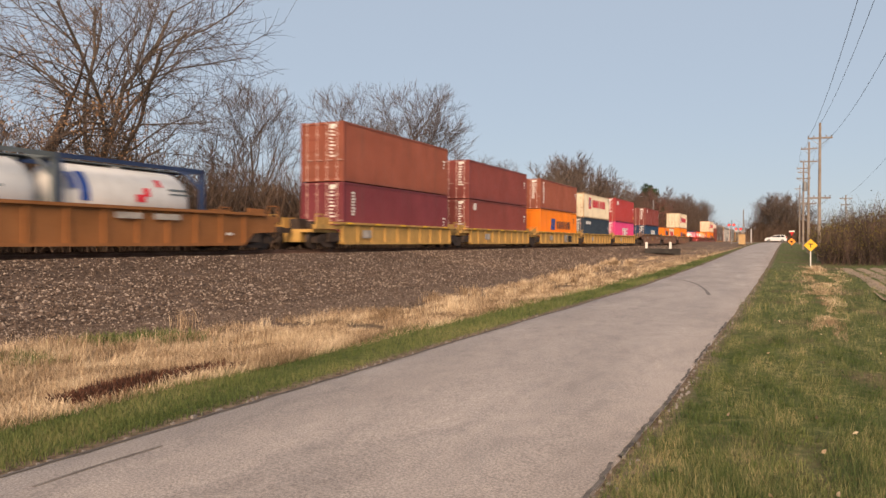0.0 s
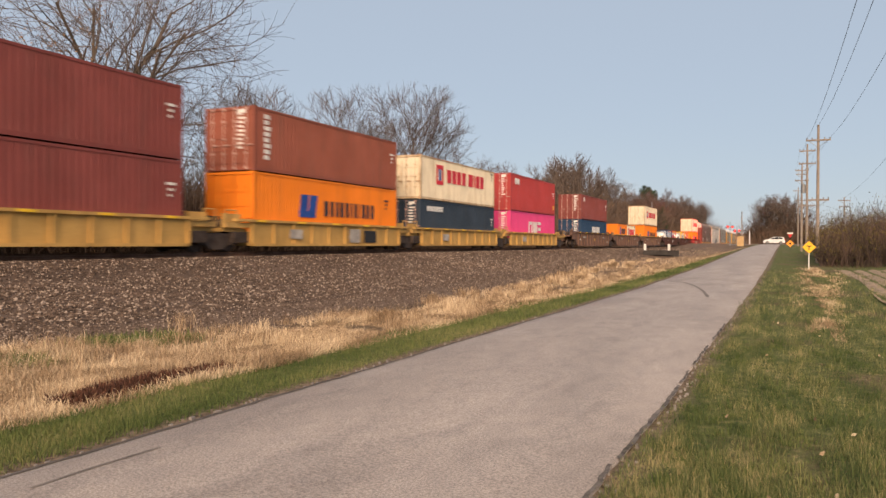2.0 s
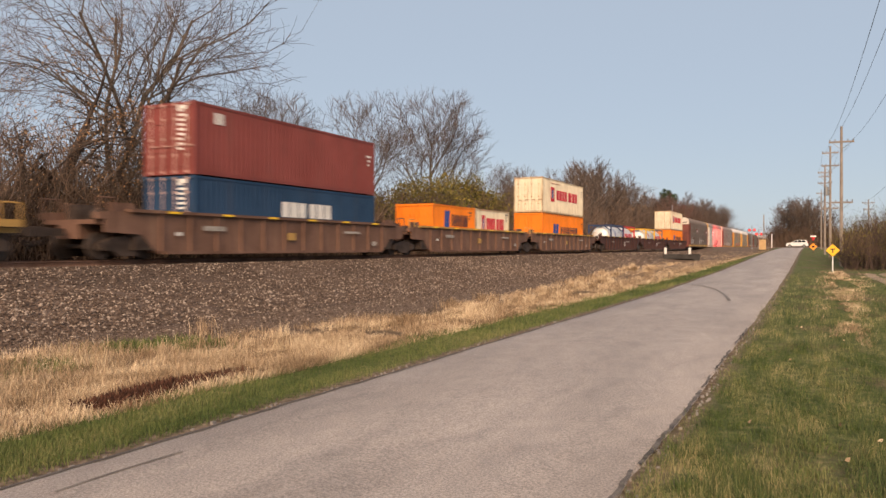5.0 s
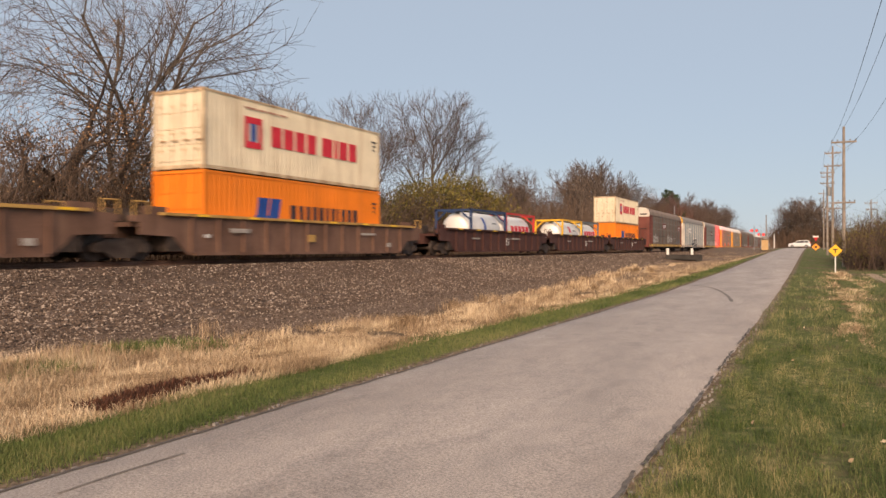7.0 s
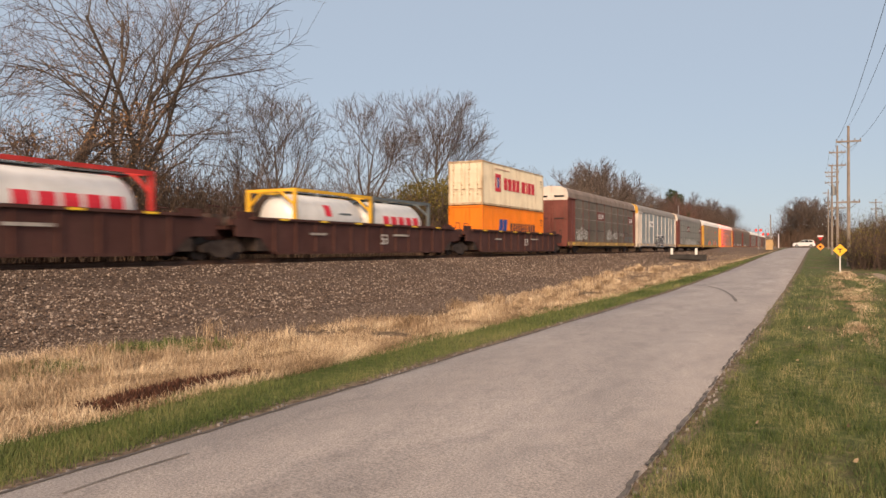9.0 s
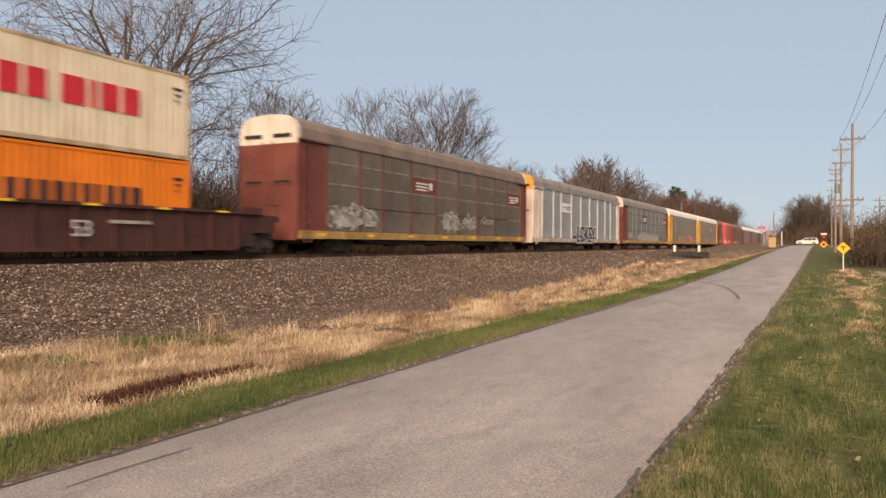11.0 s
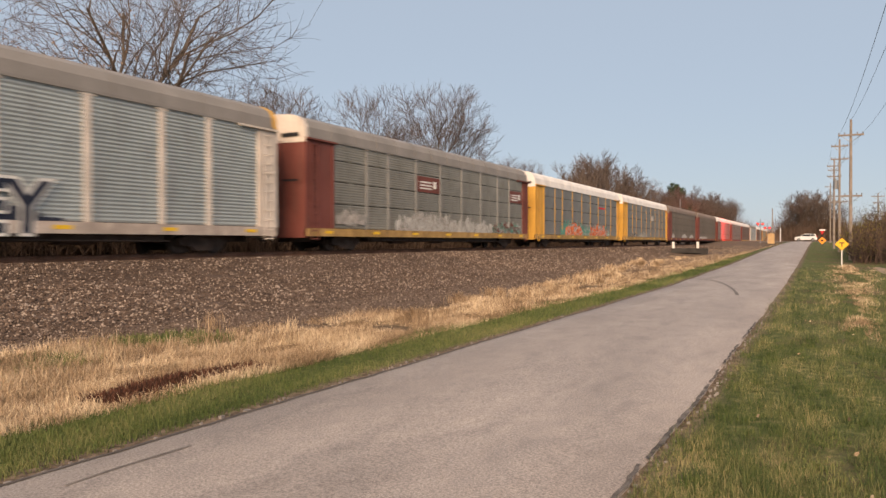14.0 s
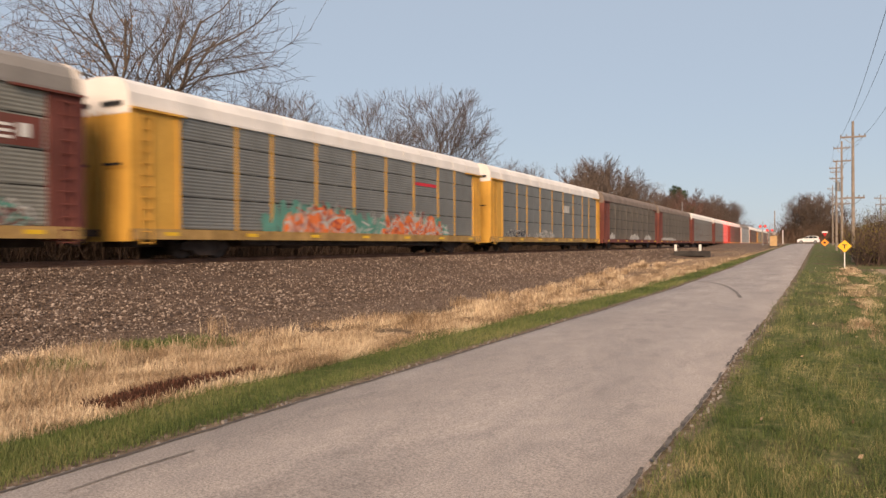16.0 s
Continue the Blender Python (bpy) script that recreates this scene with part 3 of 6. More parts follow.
FLOOR = RAIL_Z + 0.36
container(31.08, FLOOR, 2.9, MAROON, "maroon corrugated steel container low in a well car", rods=PALE_ROD, signs=[("side_print", column(-5.3, 1.3, 1.2), WHITE, "white column of print"), ("number_plate", end_code(12.19, 1.9), WHITE, "")])
container(31.08, FLOOR + 2.92, 2.9, RUSTRED, "rust-red corrugated steel container stacked on a maroon one", rods=PALE_ROD, signs=[("number_plate", end_code(12.19, 2.5), WHITE, "")])
container(46.81, FLOOR, 2.9, OXBLOOD, "dark red corrugated container low in a yellow well car", rods=PALE_ROD, signs=[("side_print", square(-5.3, 2.2, 0.5, 0.45), WHITE, "pale square mark"), ("number_plate", end_code(12.19, 2.5), WHITE, "")])
container(46.81, FLOOR + 2.92, 2.62, OXBLOOD, "dark red corrugated container stacked on another dark red one", rods=PALE_ROD, signs=[("number_plate", end_code(12.19, 2.3), WHITE, "")])
container(62.9, FLOOR, 2.9, ORANGE, "orange corrugated container with blue logo and dark lettering", signs=orange_signs(0.9, 1.15))
container(62.9, FLOOR + 2.92, 2.6, RUSTRED, "rust-red corrugated container stacked on an orange one", rods=PALE_ROD, signs=[("side_print", column(-5.4, 0.5, 1.9, 0.4), WHITE, "white column of large print"), ("number_plate", end_code(12.19, 2.3), WHITE, "")])
container(78.09, FLOOR, 2.6, NAVY, "dark navy corrugated container low in a yellow well car", rods=PALE_ROD, signs=[("side_print", big_word(-5.2, 1.95, 0.3, [0.25] * 7, 0.08), WHITE, "short row of white print"), ("number_plate", end_code(12.19, 2.2), WHITE, "")])
container(78.09, FLOOR + 2.62, 2.6, CREAM, "cream corrugated container with red lettering stacked on a navy one", signs=cream_signs())
WHITE_SHAPES = [(-1.6, 1.05), (-0.35, 1.05), (0.9, 0.85)]


def ring_letters(bm):
    a, w = WHITE_SHAPES[0]
    for q in ((a, a + w, 0.62, 0.86), (a, a + w, 1.62, 1.86), (a, a + 0.26, 0.86, 1.62), (a + w - 0.26, a + w, 0.86, 1.62)):
        box(bm, PX - 0.01, PX + 0.005, *q)
    a, w = WHITE_SHAPES[1]
    box(bm, PX - 0.01, PX + 0.005, a, a + 0.3, 0.62, 1.86)
    box(bm, PX - 0.01, PX + 0.005, a + 0.4, a + w - 0.4, 0.62, 1.86)
    box(bm, PX - 0.01, PX + 0.005, a + w - 0.3, a + w, 0.62, 1.86)
    a, w = WHITE_SHAPES[2]
    for zz in (0.62, 1.13, 1.62):
        box(bm, PX - 0.01, PX + 0.005, a, a + w, zz, zz + 0.26)


container(93.93, FLOOR, 2.6, PINK, "magenta corrugated container with large white block shapes", rods=PALE_ROD, signs=[("lettering", ring_letters, WHITE, "three big white block shapes")])
container(93.93, FLOOR + 2.62, 2.9, SCARLET, "scarlet corrugated container stacked on a magenta one", rods=PALE_ROD, signs=[("side_print", big_word(-5.1, 2.1, 0.45, [0.35, 0.3, 0.3], 0.06), WHITE, "three white block letters"), ("number_plate", end_code(12.19, 2.4), WHITE, ""), ("plate", square(5.5, 0.5, 0.3, 0.35), YEL, "orange plate")])
container(116.04, FLOOR, 2.6, BLUE, "dark blue corrugated container low in a brown well car", rods=PALE_ROD, signs=[("lettering", big_word(-1.2, 1.3, 0.62, [0.45, 0.5, 0.45, -0.1, 0.45, 0.45, 0.5], 0.1), WHITE, "white block lettering")])
container(116.04, FLOOR + 2.62, 2.6, OXBLOOD, "brown-red corrugated container stacked on a dark blue one", rods=PALE_ROD, signs=[("side_print", big_word(-5.1, 1.9, 0.4, [0.2, 0.2], 0.06), WHITE, ""), ("number_plate", end_code(12.19, 2.3), WHITE, "")])
container(134.7, FLOOR, 2.6, ORANGE, "short orange corrugated container low in a brown well car", L=6.06, signs=orange_signs(0.46, 1.25))
container(140.85, FLOOR, 2.6, CREAM, "short cream container with red lettering beside an orange one", L=6.06, signs=cream_signs(0.5))
container(154.5, FLOOR, 2.9, ORANGE, "orange corrugated container with a big blue slanted logo", signs=orange_signs(1.0, 1.05))
container(154.5, FLOOR + 2.92, 2.9, CREAM, "rust-stained cream container with red lettering on an orange one", signs=cream_signs())
container(217.25, FLOOR, 2.9, ORANGE, "orange corrugated container behind the tank containers", signs=orange_signs(1.0, 1.05))
container(217.25, FLOOR + 2.92, 2.9, CREAM, "cream container with red lettering at the end of the well cars", signs=cream_signs())


# -- tank containers --
TANK = mat("tank_white", (0.68, 0.66, 0.63), 0.4, 0.1, scale=0.9, wear=0.12, streak=0.2, dirt=(0.25, 0.22, 0.18))
FR_BLUE = mat("frame_blue", (0.025, 0.045, 0.11), 0.6, wear=0.2)
FR_GREY = mat("frame_grey", (0.11, 0.13, 0.14), 0.6, wear=0.2)
FR_RED = mat("frame_red", (0.5, 0.04, 0.035), 0.6, wear=0.2)
FR_YEL = mat("frame_yellow", (0.75, 0.42, 0.03), 0.6, wear=0.2)


def barrel(bm):
    n, rings = 28, [(-2.82, 0.02), (-2.78, 0.5), (-2.66, 0.85), (-2.45, 1.05), (-2.2, 1.13), (2.2, 1.13), (2.45, 1.05), (2.66, 0.85), (2.78, 0.5), (2.82, 0.02)]
    vs = [[bm.verts.new((r * math.cos(k * math.tau / n), y, 1.32 + r * math.sin(k * math.tau / n))) for k in range(n)] for y, r in rings]
    for a, c in zip(vs, vs[1:]):
        for k in range(n):
            bm.faces.new((a[k], a[(k + 1) % n], c[(k + 1) % n], c[k]))
    tube(bm, (0, 0, 2.4), (0, 0, 2.52), 0.28, 0.28, 14)


def tank_frame(bm):
    h, b = 2.59, 6.06 / 2
    for s in (-1, 1):
        for e in (-1, 1):
            box(bm, s * HW - 0.07, s * HW + 0.07, e * (b - 0.07) - 0.07, e * (b - 0.07) + 0.07, 0, h)
        box(bm, s * HW - 0.05, s * HW + 0.05, -b, b, h - 0.13, h)
        box(bm, s * HW - 0.05, s * HW + 0.05, -b, b, 0.02, 0.14)
    for e in (-1, 1):
        y = e * (b - 0.07)
        for z in (0.06, h - 0.07):
            box(bm, -HW, HW, y - 0.05, y + 0.05, z - 0.06, z + 0.06)
        for s in (-1, 1):
            tube(bm, (s * HW, y, 0.75), (s * 0.45, y, 0.1), 0.06, 0.06, 6)
            tube(bm, (s * HW, y, h - 0.75), (s * 0.45, y, h - 0.1), 0.06, 0.06, 6)


def walkway(bm):
    box(bm, -0.3, 0.3, -2.9, 2.9, 2.5, 2.53)
    for k in range(12):
        box(bm, -0.3, 0.3, -2.8 + 0.47 * k, -2.76 + 0.47 * k, 2.53, 2.545)


def tank(y_near, frame_mat, label, decals=()):
    ob = thing("tank_container", (RAIL_X, y_near + 3.03, FLOOR), label, "tank container", "tank containers on the train")
    t = shared("tank", "barrel", barrel, TANK, ob)
    t.data.polygons.foreach_set("use_smooth", [True] * len(t.data.polygons))
    shared("frame", "tank_frame", tank_frame, frame_mat, ob, label="painted steel frame")
    shared("walkway", "tank_walkway", walkway, FR_GREY, ob)
    for name, y, z, w, h, m in decals:
        bm = bmesh.new()
        x = math.sqrt(max(0.01, 1.14 ** 2 - (z + h / 2 - 1.32) ** 2))
        a0, a1 = [math.asin(max(-1, min(1, (q - 1.32) / 1.14))) for q in (z, z + h)]
        vs = []
        for i in range(5):
            a = a0 + (a1 - a0) * i / 4
            vs.append([bm.verts.new((1.145 * math.cos(a), yy, 1.32 + 1.145 * math.sin(a))) for yy in (y, y + w)])
        for p, q in zip(vs, vs[1:]):
            bm.faces.new((p[0], p[1], q[1], q[0]))
        part(name, bm, m, ob)
    MOVERS.append(ob)


RED_DOT = [("hazard_mark", -1.5, 1.45, 0.42, 0.42, RED_INK), ("small_print", 0.2, 1.7, 0.9, 0.09, FR_GREY), ("small_print", 0.2, 1.5, 1.2, 0.07, FR_GREY), ("small_print", 0.2, 1.35, 1.0, 0.07, FR_GREY)]
HOY = [("letter", -1.75 + 0.78 * k, 1.2, 0.58, 0.5, RED_INK) for k in range(5)]
tank(9.35, FR_GREY, "white tank container in a dark grey steel frame", RED_DOT)
tank(15.45, FR_BLUE, "white tank container in a dark blue steel frame", [("band", -2.15, 1.25, 0.35, 0.9, BLUE_INK), ("small_print", -2.5, 1.6, 0.25, 0.5, BLUE_INK), ("hazard_mark", 0.0, 1.3, 0.4, 0.25, RED_INK), ("hazard_mark", 0.35, 1.5, 0.28, 0.28, RED_INK), ("hazard_mark", 1.0, 1.85, 0.25, 0.25, RED_INK), ("small_print", 1.5, 1.75, 0.9, 0.07, FR_GREY), ("small_print", 1.5, 1.6, 1.0, 0.06, FR_GREY)])
tank(177.9, FR_BLUE, "white tank container in a blue frame on a brown well car", [("band", -0.6, 1.3, 0.35, 0.8, BLUE_INK), ("small_print", 0.9, 1.7, 0.7, 0.08, FR_GREY)])
tank(184.0, FR_RED, "white tank container with red block lettering in a red frame", HOY)
tank(197.48, FR_YEL, "pale grey tank container in a bright yellow frame", [("hazard_mark", -0.6, 1.5, 0.5, 0.5, RED_INK), ("small_print", 0.5, 1.6, 1.0, 0.09, FR_GREY)])
tank(203.6, FR_GREY, "white tank container in a dark grey-blue frame", HOY)


# -- well cars --
YELLOW_CAR = mat("car_yellow", (0.5, 0.3, 0.09), 0.7, scale=0.8, wear=0.25, streak=0.4, dirt=(0.14, 0.085, 0.045))
TAN_CAR = mat("car_tan_brown", (0.29, 0.12, 0.04), 0.7, scale=0.8, wear=0.2, streak=0.25, dirt=(0.14, 0.075, 0.045))
BROWN_CAR = mat("car_brown", (0.165, 0.09, 0.062), 0.75, scale=0.8, wear=0.3, streak=0.4, dirt=(0.3, 0.18, 0.12))
MAROON_CAR = mat("car_maroon_brown", (0.075, 0.03, 0.024), 0.75, scale=0.8, wear=0.25, streak=0.3, dirt=(0.11, 0.07, 0.055))


def well_car(y0, y1, p0, p1, material, top, bottom, label, first, last, stripes=YEL, chord=None, flared=True, size_mark=False, bars=()):
    """A well car between y0 and y1 whose side plates run from p0 to p1; first, last: has an end truck of its own there."""
    yc = (y0 + y1) / 2
    ob = thing("well_car", (RAIL_X, yc, RAIL_Z), label, "rail car", "well cars of the train")
    a, c, t, z0 = p0 - yc, p1 - yc, top - RAIL_Z, bottom - RAIL_Z
    e0, e1 = y0 - yc, y1 - yc
    for s in (-1, 1):
        bm = bmesh.new()
        x0, x1 = (1.24, 1.30) if s > 0 else (-1.30, -1.24)
        if flared:
            prism(bm, [(e0 + 0.5, t - 0.75), (e0 + 1.9, t - 0.8), (a, z0), (c, z0), (e1 - 1.9, t - 0.8), (e1 - 0.5, t - 0.75), (e1 - 0.5, t - 0.1), (e0 + 0.5, t - 0.1)], x0, x1, "x")
        else:
            prism(bm, [(a, z0), (c, z0), (c, t - 0.08), (a, t - 0.08)], x0, x1, "x")
        part("side_plate", bm, material, ob)
        bm = bmesh.new()
        xa, xb = (1.19, 1.42) if s > 0 else (-1.42, -1.19)
        box(bm, xa, xb, a - (1.2 if flared else 0.9), c + (1.2 if flared else 0.9), t - 0.1, t)
        part("top_chord", bm, chord or material, ob)
        bm = bmesh.new()
        box(bm, xa - (0.1 if s > 0 else 0), xb + (0 if s > 0 else 0.1), a + 0.2, c - 0.2, z0 - 0.02, z0 + 0.08)
        part("bottom_chord", bm, material, ob)
        n = int((c - a) / 1.32)
        for k in range(n + 1):
            y = a + 0.12 + k * (c - a - 0.24) / n
            xr = (1.30, 1.385) if s > 0 else (-1.385, -1.30)
            shared("rib", "rib%g_%g_%g" % (t, z0, s), lambda bm, xr=xr: box(bm, xr[0], xr[1], -0.05, 0.05, z0 + 0.08, t - 0.1), material, ob, (0, y, 0))
            if s > 0 and k % 2 == 0 and stripes:
                shared("reflector", "reflect%g" % t, lambda bm: box(bm, 1.42, 1.428, -0.28, 0.28, t - 0.09, t - 0.015), stripes, ob, (0, y + 0.5, 0))
    bm = bmesh.new()
    box(bm, -1.24, 1.24, a, c, z0 + 0.02, z0 + 0.12)
    part("well_floor", bm, material, ob)
    for e, w, inner in ((e0, 1, a), (e1, -1, c)):
        bm = bmesh.new()
        ya, yb = sorted((e + 0.25 * w, inner))
        box(bm, -1.1, 1.1, ya, yb, t - 0.5, t - 0.36)
        box(bm, -0.45, 0.45, ya, yb, t - 0.95, t - 0.5)
        for s in (-1, 1):
            box(bm, s * 1.2 - 0.09, s * 1.2 + 0.09, ya, yb, t - 0.34, t - 0.14)
            box(bm, s * 0.95 - 0.05, s * 0.95 + 0.05, (ya + yb) / 2 - 0.5, (ya + yb) / 2 + 0.5, t - 0.36, t + 0.2)
        part("end_platform", bm, material, ob)
        bm = bmesh.new()
        for s in (-1, 1):
            tube(bm, (s * 1.25, e + 0.3 * w, t - 0.3), (s * 1.25, e + 0.3 * w, t + 0.32), 0.025, 0.025, 6)
            tube(bm, (s * 1.25, e + 0.9 * w, t - 0.3), (s * 1.25, e + 0.9 * w, t + 0.32), 0.025, 0.025, 6)
            tube(bm, (s * 1.25, e + 0.3 * w, t + 0.32), (s * 1.25, e + 0.9 * w, t + 0.32), 0.025, 0.025, 6)
        pieces("handrail", bm, chord or material, ob, "")
        bm = bmesh.new()
        box(bm, -0.25, 0.25, e + 0.75 * w - 0.35, e + 0.75 * w + 0.35, t - 0.36, t + 0.12)
        tube(bm, (0.55, e + 0.8 * w, t - 0.2), (0.85, e + 0.8 * w, t - 0.2), 0.2, 0.2, 10)
        part("brake_gear", bm, STEEL_DARK, ob)
        bm = bmesh.new()
        yq = inner - 0.5 * w
        box(bm, -1.27, 1.27, yq - 0.42, yq + 0.42, z0 + 0.12, t - 0.5)
        part("end_box", bm, STEEL_DARK, ob, "dark end bulkhead")
    truck(ob, e0 + (1.6 if first else 0.0))
    if last:
        truck(ob, e1 - 1.6)
        coupler(ob, e1, 1)
    if first:
        coupler(ob, e0, -1)
    if size_mark:
        bm = bmesh.new()
        letters(bm, "53", 1.392, 0.5, z0 + 0.42, 0.5)
        part("size_number", bm, WHITE, ob, "white painted number 53")
    for yb, zb, w, h, m in bars:
        bm = bmesh.new()
        box(bm, 1.39, 1.397, yb - yc, yb - yc + w, zb - RAIL_Z, zb - RAIL_Z + h)
        part("plate", bm, m, ob)
    MOVERS.append(ob)
    return ob


FADED = mat("faded_print", (0.42, 0.38, 0.34), 0.8, wear=0.4, scale=4)
well_car(5.2, 26.2, 7.6, 23.8, TAN_CAR, 2.7, 1.43, "tan-brown steel well car carrying tank containers", True, True, None, bars=[(17.4, 2.3, 1.1, 0.2, FADED), (19.0, 2.3, 1.2, 0.2, FADED), (22.6, 1.8, 0.3, 0.1, WHITE)])
yj = [28.4, 45.15, 60.95, 76.7, 92.2, 109.8]
for k in range(5):
    well_car(yj[k], yj[k + 1], (30.75, 46.75, 62.6, 78.0, 93.6)[k], (43.5, 59.3, 75.3, 90.6, 106.4)[k], YELLOW_CAR, 2.5, 1.46, "weathered yellow well-car unit under stacked containers", k == 0, k == 4, YEL, MATS["yellow_reflector"] if k == 9 else None, False,
             bars=[(yj[k] + 4.2, 1.75, 0.9, 0.4, FADED)] + ([(yj[k] + 9, 1.6, 1.0, 0.65, FADED), (yj[k] + 10.4, 1.6, 1.2, 0.6, BLACK)] if k == 2 else []))
for k, (a, c) in enumerate(((111.7, 131.5), (131.5, 151.1), (151.1, 171.3))):
    well_car(a, c, a + 2.6, c - 2.6, BROWN_CAR, 2.82, 1.4, "rust-streaked brown well-car unit", k == 0, k == 2, YEL, YELLOW_CAR if k else None, bars=[(a + 4.6, 2.2, 1.1, 0.16, FADED), (a + 3.3, 2.0, 0.25, 0.12, WHITE), (a + 9.4, 1.9, 0.5, 0.3, YELLOW_CAR), (a + 13.6, 2.25, 1.3, 0.1, FADED), (a + 16.0, 1.7, 0.4, 0.2, FADED)])
for k, (a, c) in enumerate(((172.8, 193.4), (193.4, 214.0), (214.0, 234.4))):
    well_car(a, c, a + 2.6, c - 2.6, MAROON_CAR, 2.84, 1.42, "dark maroon-brown well-car unit with a painted number", k == 0, k == 2, YEL, None, True, True, [(a + 4 + 1.3 * j, 2.74, 0.3, 0.07, WHITE) for j in range(3)] + [(a + 5, 2.2, 1.2, 0.1, FADED), (a + 12, 2.25, 1.6, 0.1, FADED)])


# -- autoracks --
RACK_L = 26.9
BAYS = (-11.4, -8.67, -6.67, -3.77, -0.88, 1.98, 4.82, 7.63, 9.75, 12.3)  # where the side panels meet
SLOTS = (2.1, 3.08, 4.02)  # heights of the gaps between rows of sheets


def rack_panel(w, z0, z1, rows):
    """One screen between two posts: sheets rippled along their length, a dark slot between the rows."""
    def make(bm):
        cuts = [z0] + (list(SLOTS) if rows > 1 else []) + [z1]
        deep = {1: 0.02, 2: 0.003}.get(rows, 0.013)
        prof = []
        for r, (lo, hi) in enumerate(zip(cuts, cuts[1:])):
            n = max(6, round((hi - lo) / 0.125))
            zs = [lo + 0.022 + (hi - lo - 0.044) * k / (2 * n) for k in range(2 * n + 1)]
            prof += [(-0.055, zs[0])] if r else []
            prof += [(0.0 if k % 2 else -deep, z) for k, z in enumerate(zs)]
            prof += [(-0.055, zs[-1])] if r < len(cuts) - 2 else []
        near = [bm.verts.new((x, 0.0, z)) for x, z in prof]
        far = [bm.verts.new((x, w, z)) for x, z in prof]
        for k in range(len(prof) - 1):
            bm.faces.new((near[k], far[k], far[k + 1], near[k + 1]))
        if rows > 1:  # a stile behind the middle of each bay
            box(bm, -0.06, -0.004, w * 0.5 - 0.04, w * 0.5 + 0.04, z0 + 0.02, z1 - 0.02)
    return make


def roof_shape(bm, L):
    pts = [(-1.5, 4.86), (-1.46, 5.25), (-1.3, 5.55), (-0.9, 5.75), (0, 5.82), (0.9, 5.75), (1.3, 5.55), (1.46, 5.25), (1.5, 4.86)]
    prism(bm, pts, -L / 2, L / 2)
    for k in range(1, 14):
        y = -L / 2 + k * L / 14
        for (a, b), (c, d) in zip(pts[:-1], pts[1:]):
            tube(bm, (a, y, b), (c, y, d), 0.025, 0.025, 4)


# near-black stand-in for the shade seen through the slots
SLOT = mat("slot_shade", (0.03, 0.028, 0.026), 0.9)


